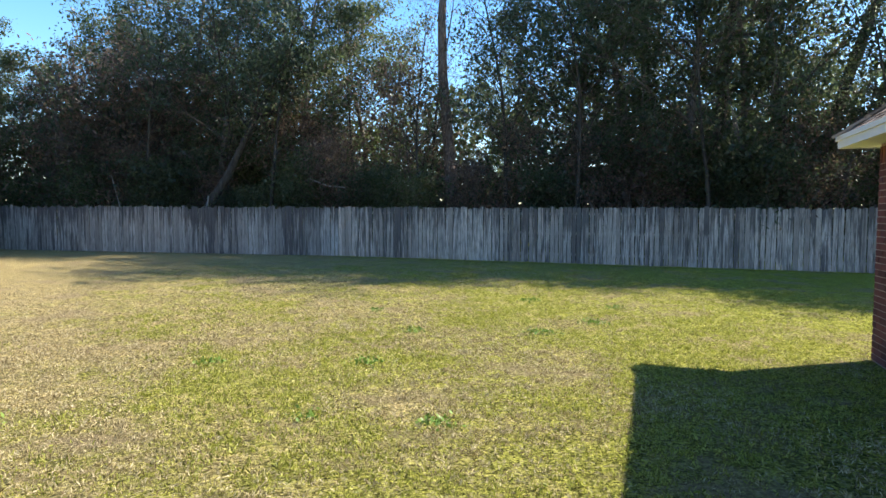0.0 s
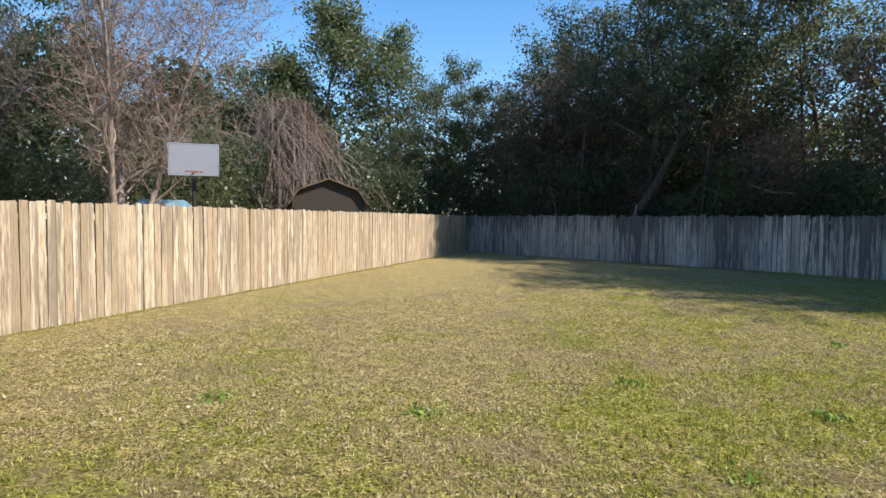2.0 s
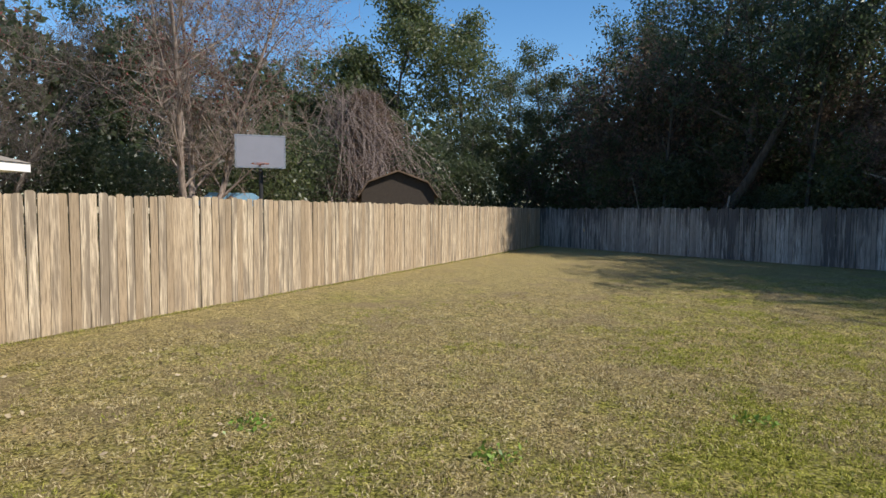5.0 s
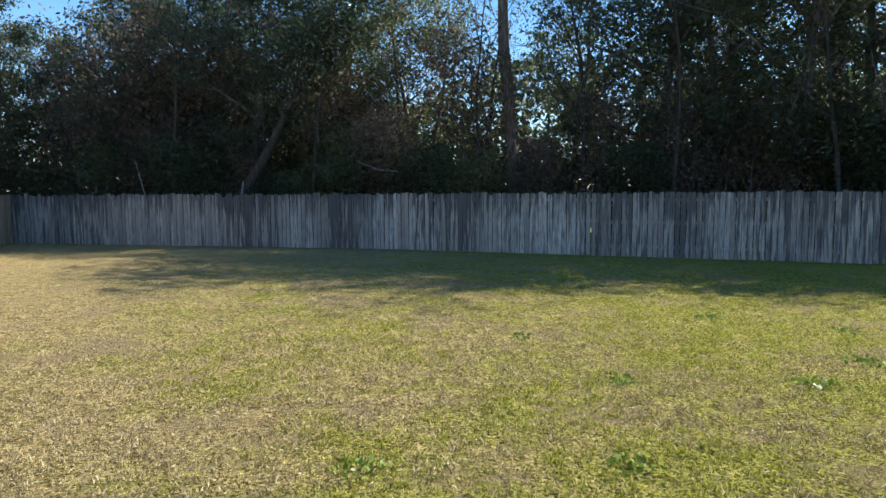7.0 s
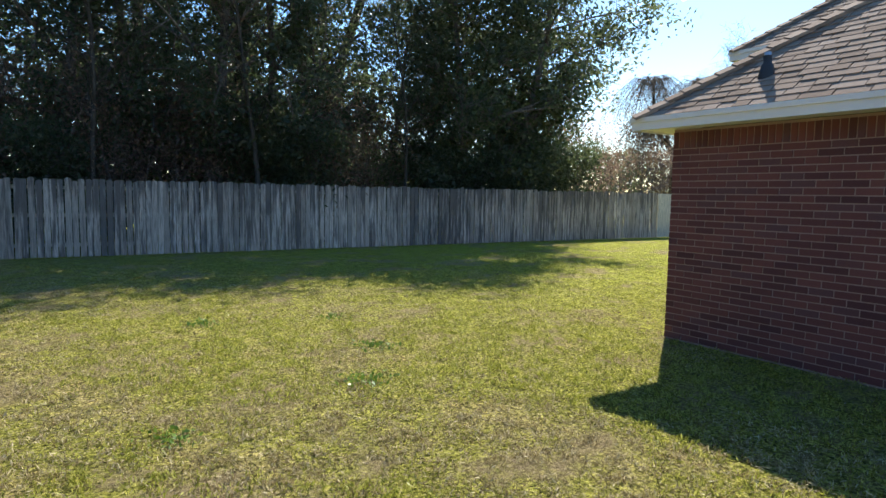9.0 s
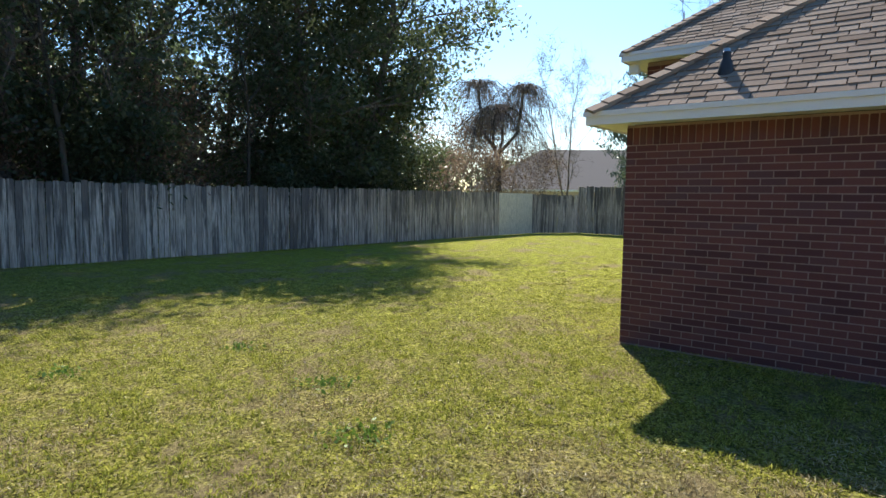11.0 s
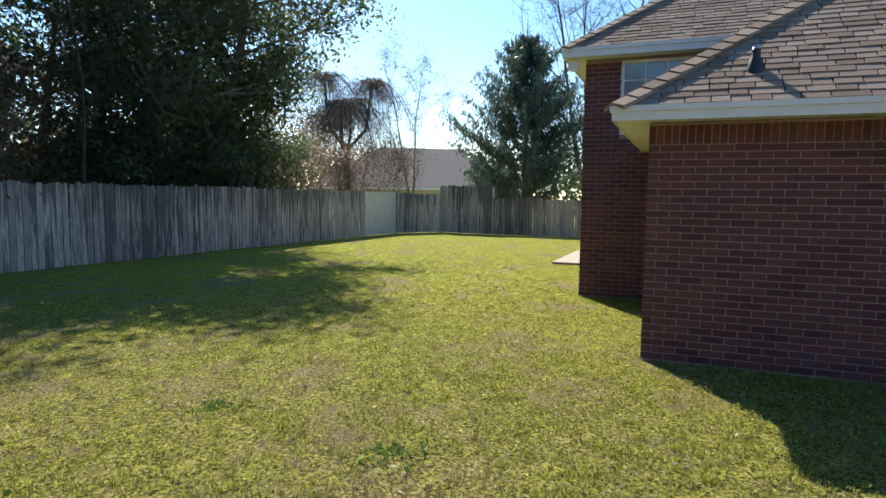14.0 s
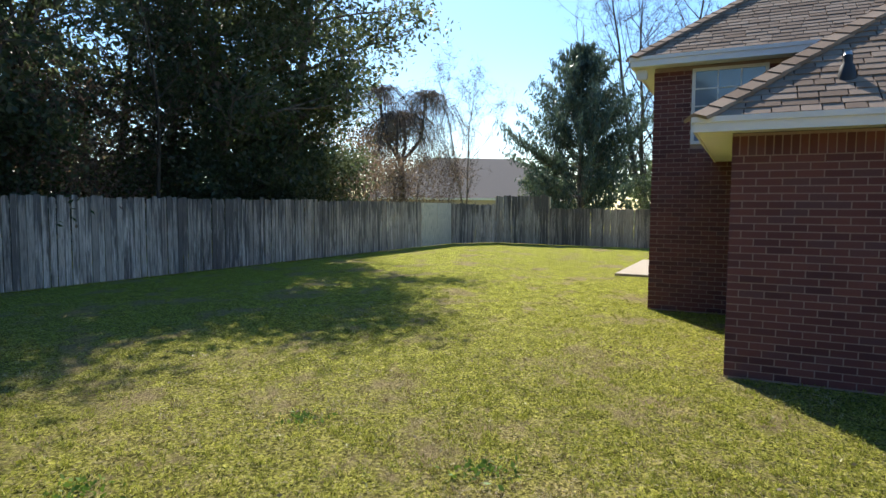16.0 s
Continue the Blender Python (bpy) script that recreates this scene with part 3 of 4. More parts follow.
hip_house("distant_house", "far tan house with a wide pale shingle roof", pose(56, 6, 0, 0, 0, 14), 12, 20, 2.3, 0.62, M_TAN_BRICK, M_ROOF_TAN)


def barn_shed(at):
    ob = thing("garden_shed", at, "weathered barn-roofed garden shed behind the fence, its wood darkened for shade", "shed")
    w, d = 1.55, 3.0
    part("wall", box_bm(-w, w, 0, d, 0, 2.45), M_SHED_SHADED, ob)
    out = [(-w - 0.15, 2.3), (-w + 0.28, 2.95), (0, 3.42), (w - 0.28, 2.95), (w + 0.15, 2.3)]
    bm = bmesh.new()
    prism(bm, [(-w, 2.451), (-w + 0.3, 2.9), (0, 3.36), (w - 0.3, 2.9), (w, 2.451)], 0.0, d)
    part("gable", bm, M_SHED_SHADED, ob)
    bm = bmesh.new()
    prism(bm, out + [(x, z - 0.05) for x, z in out[::-1]], -0.2, d + 0.2)
    part("roof", bm, M_ROOF_BROWN, ob, "brown shingle barn roof")
    bm = bmesh.new()
    for x0, x1 in ((-0.75, -0.01), (0.01, 0.75)):
        box(bm, x0, x1, -0.03, -0.002, 0.1, 2.0)
    part("door", bm, M_SHED_SHADED, ob, "double plank door")
    return ob


barn_shed(pose(-21.3, 17.2, 0, 0, 0, 53))


def play_shed(at):
    ob = thing("play_shed", at, "small shed with a faded blue metal roof behind the fence", "shed")
    part("wall", box_bm(-0.85, 0.85, 0, 1.4, 0, 1.85), M_TAN_BRICK, ob)
    bm = bmesh.new()
    out = [(-1.05, 1.84), (-0.62, 2.2), (0.62, 2.2), (1.05, 1.84)]
    prism(bm, out + [(1.0, 1.80), (-1.0, 1.80)], -0.15, 1.55)
    part("roof", bm, M_BLUE, ob, "faded blue roof")
    bm = bmesh.new()
    prism(bm, [(-0.3, 1.86), (0.3, 1.86), (0, 2.12)], -0.22, -0.152)
    part("gable", bm, M_ROOF_BROWN, ob)


play_shed(pose(-18.9, 8.9, 0, 0, 0, 62))


def hoop(at):
    ob = thing("basketball_hoop", at, "basketball hoop on a dark pole with a plain grey backboard", "basketball hoop")
    o = new("pole", tube_mesh("pole", [([(0, 0.35, 0), (0, 0.35, 2.6), (0, 0.3, 2.8)], [0.06, 0.06, 0.055], 10)], M_BLACK))
    o.parent = ob
    part("backboard", box_bm(-0.65, 0.65, 0, 0.03, 2.86, 3.72, 0.01), M_BOARD, ob, "scuffed grey backboard")
    bm = bmesh.new()
    for x0, x1, z0, z1 in ((-0.67, 0.67, 2.84, 2.862), (-0.67, 0.67, 3.72, 3.742), (-0.67, -0.652, 2.862, 3.72), (0.652, 0.67, 2.862, 3.72)):
        box(bm, x0, x1, -0.006, 0.036, z0, z1)
    part("frame", bm, M_METAL, ob)
    bm = bmesh.new()
    box(bm, -0.04, 0.04, 0.03, 0.36, 2.75, 2.83)
    box(bm, -0.3, -0.26, 0.03, 0.05, 2.8, 3.4)
    box(bm, 0.26, 0.3, 0.03, 0.05, 2.8, 3.4)
    part("bracket", bm, M_BLACK, ob)
    ring = [(0.23 * math.cos(a * math.pi / 8), -0.36 + 0.23 * math.sin(a * math.pi / 8), 2.93) for a in range(17)]
    o = new("rim", tube_mesh("rim", [(ring, [0.012] * 17, 6), ([(0, 0, 2.93), (0, -0.13, 2.93)], [0.03, 0.02], 6)], M_RUST))
    o.parent = ob


hoop(pose(-16.55, 8.75, 0, 0, 0, 63.5))

# ---- woods ----


def behind(x, d):
    """A place d metres behind the back fence, at about x along it."""
    y = 23.0 - 0.31 * (x + 4.73) if x > -4.73 else 23.0 - 0.143 * (x + 4.73)
    return x + 0.296 * d, y + 0.955 * d


def plant(model, x, y, rng, lo=0.85, hi=1.2):
    k = rng.uniform(lo, hi)
    m = pose(x, y, -0.03, rng.uniform(-2, 2), rng.uniform(-2, 2), rng.uniform(0, 360))
    ob = copy_thing(model, m)
    ob.scale = (k, k, k * rng.uniform(0.92, 1.08))
    return ob


OAK = "dark evergreen oak with a dense glossy crown"
tall = [
    make_tree("oak_tree", OAK, 201, 12.6, 0.22, M_LEAF_OAK, 16500, 0.15, first=0.12, n_limbs=24, reach=3.4, up=0.45, clump=0.27, twigs=3, at=pose(*behind(-12.5, 3.6), 0)),
    make_tree("oak_tree", OAK, 202, 12.0, 0.18, M_LEAF_OAK, 14500, 0.15, first=0.2, n_limbs=20, reach=3.2, up=0.55, clump=0.25, twigs=3, at=pose(*behind(-9.0, 4.2), 0)),
    make_tree("oak_tree", OAK + " mixed with paler leaves", 203, 11.5, 0.16, M_LEAF_LIGHT, 9000, 0.145, first=0.2, n_limbs=20, reach=2.8, up=0.7, clump=0.25, twigs=3, at=pose(*behind(-0.2, 7.5), 0)),
    make_tree("oak_tree", OAK, 204, 13.0, 0.24, M_LEAF_OAK, 18000, 0.15, first=0.14, n_limbs=26, reach=3.8, up=0.4, clump=0.27, twigs=3, at=pose(*behind(3.0, 4.0), 0)),
]
shrub = [
    make_tree("shrub", "dark evergreen shrub filling the wood's edge", 301, 3.6, 0.05, M_LEAF_OAK, 5200, 0.145, first=0.05, n_limbs=18, reach=1.5, up=0.9, clump=0.36, twigs=2, category="shrub", at=pose(*behind(-14, 2.0), 0)),
    make_tree("shrub", "yellow-green leafy shrub at the wood's edge", 302, 3.2, 0.04, M_LEAF_LIGHT, 3800, 0.135, first=0.05, n_limbs=16, reach=1.4, up=0.9, clump=0.34, twigs=2, category="shrub", at=pose(*behind(-7.3, 2.0), 0)),
    make_tree("shrub", "brown half-bare shrub tangled with dry vines", 303, 4.2, 0.05, M_LEAF_BROWN, 3200, 0.11, first=0.05, n_limbs=20, reach=1.6, up=1.2, clump=0.4, twigs=2, category="shrub", at=pose(*behind(-5.6, 2.0), 0)),
]
bare = [
    make_tree("bare_tree", "slender bare dark-stemmed tree in the woods", 401, 11.0, 0.08, M_LEAF_BROWN, 900, 0.10, bark=M_BARK_DARK, first=0.25, n_limbs=18, reach=2.0, up=1.3, clump=0.3, twigs=4, at=pose(*behind(-6.2, 4.5), 0)),
]
rw = random.Random(5)
for x, d, k in ((-24, 3, 1), (-20.5, 5, 0), (-18.2, 4, 3), (-16.9, 7, 0), (-15.2, 4.6, 3), (-13.8, 8, 2), (-10.8, 7, 0), (-7.8, 8.5, 2), (-6.0, 6.0, 2), (2.9, 6.8, 1), (5.2, 4.6, 0), (7.0, 3.0, 3), (9.2, 4.2, 1), (10.2, 3.4, 0), (13.5, 4.5, 3), (14.6, 3.4, 1), (-2.2, 12, 2), (4.4, 10, 2), (8.4, 9, 1), (12.2, 9, 0)):
    lo = 0.74 if x < -16.5 else 0.78 if -7 < x < -1 else 1.0 if x < 11 else 0.72 if 11 < x < 14 else 0.88
    plant(tall[k], *behind(x, d + 0.4), rw, lo, lo * 1.16)
x = -23.0
while x < 22:
    k = rw.choice((0, 1, 1, 2, 2)) if x < 4 else rw.choice((0, 0, 1, 2, 2)) if x < 14 else rw.choice((0, 0, 2))
    clear = -13.5 < x < -8.0
    plant(shrub[k], *behind(x, rw.uniform(1.9, 2.8) if clear else rw.uniform(1.75, 2.9)), rw, 0.6 if clear else 0.72, 0.75 if clear else 1.1)
    if rw.random() < 0.42:
        plant(shrub[rw.choice((1, 2, 2, 0))], *behind(x + 0.6, rw.uniform(3, 5.5)), rw, 1.1, 1.7)
    x += rw.uniform(1.0, 1.6)
for x, d in ((-16.5, 3.0), (-3.4, 6), (-11.6, 3.0), (0.9, 2.6), (6.0, 5.5), (10.2, 2.6), (-14.2, 1.5), (-8.6, 1.6), (-2.6, 3.0), (3.6, 1.5), (7.8, 1.4), (12.6, 1.6)):
    plant(bare[0], *behind(x, d), rw, 0.8, 1.2)

for x, d in ((-21.5, 3.6), (-19.6, 3.2), (-17.4, 3.4), (-15.8, 6.0), (-3.8, 5.0)):
    plant(shrub[2], *behind(x, d), rw, 1.4, 1.9)

# tall pines with clear trunks, and a leaning oak stem
for x, d, sd in ((8.4, 6.0, 511), (12.2, 8.0, 512), (5.6, 9.0, 513)):
    make_tree("pine_tree", "very tall pine with a bare trunk above the oaks", sd, 19.5, 0.34, M_CEDAR, 6500, 0.26, bark=M_BARK_DARK, first=0.62, n_limbs=22, reach=3.4, up=0.4, clump=0.55, at=pose(*behind(x, d), 0))
make_tree("pine_tree", "tall straight pine with a bare reddish-brown trunk", 501, 20.5, 0.33, M_CEDAR, 9000, 0.22, bark=M_BARK_PINE, first=0.62, n_limbs=20, reach=3.0, up=0.5, clump=0.5, at=pose(-0.55, 26.8, 0))
make_tree("leaning_tree", "thick dark trunk leaning across the wood's edge", 502, 10.0, 0.26, M_LEAF_OAK, 7000, 0.14, bark=M_BARK_DARK, lean=(0.62, 0.15), first=0.55, n_limbs=14, reach=2.6, at=pose(-12.0, 24.95, 0))
# broad evergreen oak at the end of the row
make_tree("broad_oak", "broad evergreen oak with a wide crown overhanging the fence", 503, 12.4, 0.28, M_LEAF_OAK, 30000, 0.19, first=0.24, n_limbs=42, reach=3.2, up=0.45, clump=0.34, twigs=4, at=pose(*behind(18.0, 2.5), 0), even=2.0)
make_tree("oak_tree", OAK, 504, 12.0, 0.24, M_LEAF_OAK, 24000, 0.18, first=0.08, n_limbs=34, reach=3.1, up=0.4, clump=0.42, twigs=4, at=pose(*behind(15.6, 2.6), 0), even=1)



def far_woods(name, label, spots, n, size, mat, seed):
    """A deep belt of foliage: clumps piled about the given spots (x, y, radius, height)."""
    rng = np.random.default_rng(seed)
    pick = rng.integers(0, len(spots), n)
    sp = np.array(spots)[pick]
    ang, rad = rng.uniform(0, 2 * math.pi, n), np.sqrt(rng.uniform(0, 1, n))
    z = rng.uniform(0, 1, n)
    r = sp[:, 2] * rad * (1 - 0.55 * z)
    c = np.stack([sp[:, 0] + r * np.cos(ang), sp[:, 1] + r * np.sin(ang), 0.2 + z * sp[:, 3]], 1)
    c += 0.35 * np.sin(c[:, [1, 2, 0]] * 2.7)
    tagged(new(name, leaf_mesh(name, c, size, mat, rng, aspect=0.6)), label, "woods", kind="stuff")


r8 = random.Random(8)
spots = [(*behind(x, r8.uniform(8, 13)), r8.uniform(2.2, 3.2), r8.uniform(6.0, 8.8)) for x in np.arange(-27, 16, 1.5)]
spots += [(-27 + r8.uniform(-3, 3), y, 2.6, r8.uniform(5, 7.5)) for y in np.arange(24, 36, 1.5)] + [(x, 36 + r8.uniform(-2, 2), 2.8, r8.uniform(5, 7.5)) for x in np.arange(-26, -4, 1.6)]
spots += [(*behind(x, r8.uniform(6, 9)), 2.0, r8.uniform(2.6, 4.0)) for x in np.arange(-20, 18, 1.3)]
far_woods("far_woods", "dark tangle of woods deep behind the back fence", spots, 72000, 0.36, M_LEAF_OAK, 21)
spots = [(-33 + r8.uniform(-3, 3), y, r8.uniform(2.4, 3.4), r8.uniform(7, 10)) for y in np.arange(-12, 27, 1.8)]
far_woods("far_woods", "dark line of woods behind the neighbouring yard", spots, 42000, 0.44, M_LEAF_OAK, 22)
spots = [(70 + r8.uniform(-4, 4), y, 4, r8.uniform(5, 7)) for y in np.arange(-40, 50, 3.5)]
far_woods("far_woods", "hazy distant tree line", spots, 16000, 0.7, M_LEAF_OAK, 23)

# ---- trees next door ----
def fork_tree(name, label, seed, at, height, spread, r0, stems, bark, leaf, n_leaf, limbs=16):
    """Several stems from one root, each with upswept limbs and twigs."""
    rng = np.random.default_rng(seed)
    ob = thing(name, at, label, "tree", "trees next door")
    paths, ends = [], []
    for i in range(stems):
        a = i * 2 * math.pi / stems + rng.uniform(-0.4, 0.4)
        p, e = limbs_of(rng, height * rng.uniform(0.85, 1.05), r0, (spread * math.cos(a), spread * math.sin(a)), 0.2, limbs, height * 0.28, 1.3, 4)
        paths += p
        ends.append(e)
    o = new("trunk", tube_mesh("trunk", paths, bark))
    o.parent = ob
    ends = np.concatenate(ends)
    tw = []
    for e in ends:
        for _ in range(4):
            d = rng.normal(size=3) + (0, 0, 0.7)
            d /= np.linalg.norm(d)
            m = e + d * rng.uniform(0.15, 0.35) + rng.normal(size=3) * 0.04
            tw.append(([e, m, m + d * 0.25 + rng.normal(size=3) * 0.08], [0.008, 0.006, 0.003], 3))
    o = tagged(new("twig_cluster", tube_mesh("twig_cluster", tw, bark)), kind="stuff")
    o.parent = ob
    if n_leaf:
        top = ends[ends[:, 2] > height * 0.4]
        c = top[rng.integers(0, len(top), n_leaf)] + rng.normal(size=(n_leaf, 3)) * 0.3
        o = tagged(new("bud_cluster", leaf_mesh("bud_cluster", c, 0.07, leaf, rng)), kind="stuff")
        o.parent = ob
    return ob


fork_tree("bare_tree", "bare pale-barked tree with forked stems and reddish buds", 601, pose(-18.9, 7.75, 0, 0, 0, 60), 11.0, 0.34, 0.12, 3, M_BARK_PALE, M_LEAF_RED, 9000, 21)
fork_tree("bare_tree", "bare reddish-twigged tree beside the neighbour's roof", 602, pose(-12.2, -0.15, 0), 7.2, 0.28, 0.08, 3, M_BARK_PALE, M_LEAF_RED, 5200, 14)
fork_tree("bare_tree", "bare twiggy tree behind the neighbour's house", 603, pose(-25, 3.5, 0), 9.0, 0.25, 0.09, 3, M_BARK, M_LEAF_BROWN, 1800, 14)
fork_tree("bare_tree", "bare twiggy tree in the neighbour's yard", 604, pose(-21.5, -4.5, 0), 9.5, 0.25, 0.09, 3, M_BARK, M_LEAF_RED, 2400, 14)
for x, y, k, sc in ((-33, 20.0, 1, 0.8), (-30, 9.5, 1, 0.95), (-31, 2.0, 2, 0.9), (-29, -5.0, 0, 0.85), (-25, -10, 3, 0.8), (-34, 14.0, 0, 0.8), (-24.5, 24.5, 1, 0.55), (-23.0, 27.5, 2, 0.62)):
    plant(tall[k], x, y, rw, sc, sc * 1.05)
for x, y, k, sc in ((-23.5, 33, 0, 0.8), (-19.5, 34.5, 1, 0.85), (-27.5, 31.5, 3, 0.78), (-15.0, 35, 3, 0.9)):
    plant(tall[k], x, y, rw, sc, sc * 1.08)
for x, y in ((-24, 13), (-26, 10), (-24.5, 8), (-27, 6), (-26, 15.5), (-23.3, 20.5), (-23.0, 23.0), (-24.5, 21.8), (-27.5, 1.5), (-22, 11.3)):
    plant(shrub[rw.choice((0, 1, 2))], x, y, rw, 0.95, 1.4)


for x, y, h, sd in ((-30.5, 24.0, 14.0, 621), (-28.3, 27.6, 13.0, 622), (-32.5, 21.5, 10.5, 623)):
    make_tree("oak_tree", "tall grey-green evergreen with clumped open crown", sd, h, 0.2, M_LEAF_LIGHT, 15000, 0.22, first=0.25, n_limbs=22, reach=2.7, up=0.6, clump=0.48, twigs=3, at=pose(x, y, 0), even=5)


def vine_mound(at, h, w, seed):
    """Dead vines hanging over a tree stump in a leaning cone."""
    rng = np.random.default_rng(seed)
    ob = thing("vine_mound", at, "leaning cone of dead grey-brown vines over a stump", "vines", "trees next door")
    paths = []
    for i in range(520):
        a = rng.uniform(0, 2 * math.pi)
        r = w * rng.uniform(0.3, 1.0)
        top = np.array([rng.normal() * 0.9 - 1.2, rng.normal() * 0.9, h * rng.uniform(0.6, 1.0)])
        foot = np.array([r * math.cos(a) + 0.5, r * math.sin(a), rng.uniform(0.2, h * 0.45)])
        mid = top * 0.45 + foot * 0.55 + rng.normal(size=3) * 0.5 + (0, 0, 0.7)
        q = [top, top * 0.7 + mid * 0.3 + rng.normal(size=3) * 0.12 + (0, 0, 0.12), mid, mid * 0.4 + foot * 0.6 + rng.normal(size=3) * 0.15, foot]
        rr = rng.uniform(0.006, 0.015)
        paths.append((q, [rr] * 5, 3))
    o = tagged(new("vine_tangle", tube_mesh("vine_tangle", paths, M_VINE)), kind="stuff")
    o.parent = ob
    c = rng.normal(size=(15000, 3))
    c /= np.linalg.norm(c, axis=1)[:, None]
    z = rng.uniform(0, 1, 15000) ** 1.3
    c = np.stack([c[:, 0] * w * (1 - 0.85 * z) * 0.9 + 0.3 - 0.6 * z, c[:, 1] * w * (1 - 0.85 * z) * 0.9, z * h * 0.95], 1)
    o = tagged(new("dry_foliage", leaf_mesh("dry_foliage", c, 0.17, M_LEAF_BROWN, rng, droop=0.6, aspect=0.25)), kind="stuff")
    o.parent = ob


vine_mound(pose(-25.6, 18.9, 0, 0, 0, 50), 7.9, 4.5, 31)

# ---- beyond the far end of the lawn ----
def cedar(at, h, w, seed):
    rng = np.random.default_rng(seed)
    ob = thing("cedar_tree", at, "dense dark blue-green cedar with ragged upswept boughs", "tree")
    paths, cs = [([(0, 0, 0), (0.1, 0, h * 0.5), (0, 0.05, h)], [0.2, 0.12, 0.02], 8)], []
    for i in range(260):
        f = rng.uniform(0.05, 1.0)
        az = i * 2.39996
        ln = w * 0.86 * (1.02 - f) ** 0.72 * (0.62 + 0.38 * min(1.0, f / 0.3)) * rng.uniform(0.5, 1.2) + 0.2
        z = h * (0.02 + 0.86 * f)
        d = np.array([math.cos(az), math.sin(az), 0.0])
        q = [np.array([0, 0, z]), np.array([0, 0, z + ln * 0.2]) + d * ln * 0.5, np.array([0, 0, z + ln * 0.62]) + d * ln]
        paths.append((q, [0.035, 0.022, 0.006], 3))
        n = int(70 + 170 * ln / w)
        t = rng.uniform(0.3, 1.08, n)[:, None]
        c = (1 - t) ** 2 * q[0] + 2 * t * (1 - t) * q[1] + t**2 * q[2]
        cs.append(c + rng.normal(size=(n, 3)) * (0.12, 0.12, 0.13))
    o = new("trunk", tube_mesh("trunk", paths, M_BARK))
    o.parent = ob
    o = new("crown", leaf_mesh("crown", np.concatenate(cs), 0.30, M_CEDAR, rng, droop=-1.8, aspect=0.2))
    o.parent = ob


cedar(pose(34.5, 7.4, 0), 11.9, 5.3, 41)


def weeping(at, h, side, seed):
    """A leaning stem that forks into arching limbs, each with a curtain of hanging twigs."""
    rng = np.random.default_rng(seed)
    ob = thing("weeping_tree", at, "bare weeping tree with hanging purple-brown twigs", "tree")
    fork = np.array([0.1, 0.0, h * 0.5])
    paths, tw = [([(0, 0, 0), (0.15, -0.1, h * 0.25), fork], [0.26, 0.2, 0.15], 8)], []
    hubs = [np.array([side * 0.18 * h, -0.5, h * 0.98]), np.array([-side * 0.14 * h, 0.4, h * 1.02]), np.array([side * 0.06 * h, 1.0, h * 0.86]), np.array([-side * 0.05 * h, -1.2, h * 0.8])]
    for hub in hubs:
        elbow = fork * 0.55 + hub * 0.45 + np.array([(hub[0] - fork[0]) * 0.35, 0, -0.5])
        paths.append(([fork, elbow, hub * 0.8 + elbow * 0.2, hub], [0.12, 0.10, 0.08, 0.05], 6))
        for i in range(34):
            a = i * 2.4 + rng.uniform(-0.3, 0.3)
            r = h * rng.uniform(0.08, 0.36)
            d = np.array([math.cos(a), math.sin(a), 0])
            q = [hub - (0, 0, rng.uniform(0, 0.5)), hub + d * r * 0.4 + (0, 0, 0.12), hub + d * r * 0.8 - (0, 0, 0.3 * r), hub + d * r * 1.1 - (0, 0, 0.8 * r), hub + d * r * 1.3 - (0, 0, 1.5 * r)]
            paths.append((q, [0.03, 0.024, 0.018, 0.013, 0.007], 3))
            for _ in range(30):
                t = rng.uniform(0.3, 4.0)
                k = min(int(t), 3)
                p = q[k] + (q[k + 1] - q[k]) * (t - k)
                e = rng.normal(size=3) * (0.4, 0.4, 0.15)
                ln = rng.uniform(0.3, 1.5)
                tw.append(([p, p + e * 0.6 + (0, 0, 0.05), p + e - (0, 0, ln * 0.45), p + e * 1.15 + rng.normal(size=3) * 0.08 - (0, 0, ln)], [0.009, 0.008, 0.006, 0.004], 3))
    o = new("trunk", tube_mesh("trunk", paths, M_BARK_DARK))
    o.parent = ob
    o = tagged(new("twig_cluster", tube_mesh("twig_cluster", tw, M_BARK_PALE)), kind="stuff")
    o.parent = ob


weeping(pose(36.4, 18.6, 0, 0, 0, -62), 8.9, 1, 51)
for x, y in ((35.6, 18.6), (34.2, 19.6), (36.2, 17.6)):
    plant(shrub[2], x, y, rw, 1.15, 1.45)
fork_tree("bare_tree", "thin bare sapling against the sky", 605, pose(43, 15.4, 0), 11.0, 0.16, 0.09, 2, M_BARK, M_LEAF_RED, 0, 9)
fork_tree("bare_tree", "thin bare tree beyond the roof", 606, pose(40, 2.9, 0), 17.5, 0.22, 0.2, 3, M_BARK_DARK, M_LEAF_RED, 0, 14)
for x, y in ((30.5, 17.5), (33, 14.9), (29.3, 19.5)):
    plant(shrub[2], x, y, rw, 0.7, 0.95)
for x, y in ((37.5, 9.5), (36, 3.2)):
    plant(shrub[0], x, y, rw, 0.8, 1.0)

# ---- dead wood at the wood's edge ----
def dead_branch(label, pts, r):
    ob = tagged(new("dead_branch", tube_mesh("dead_branch", [(pts, [r * (1 - 0.6 * i / (len(pts) - 1)) for i in range(len(pts))], 6)], M_BARK_BONE)), label, "branch", "dead branches")
    return ob


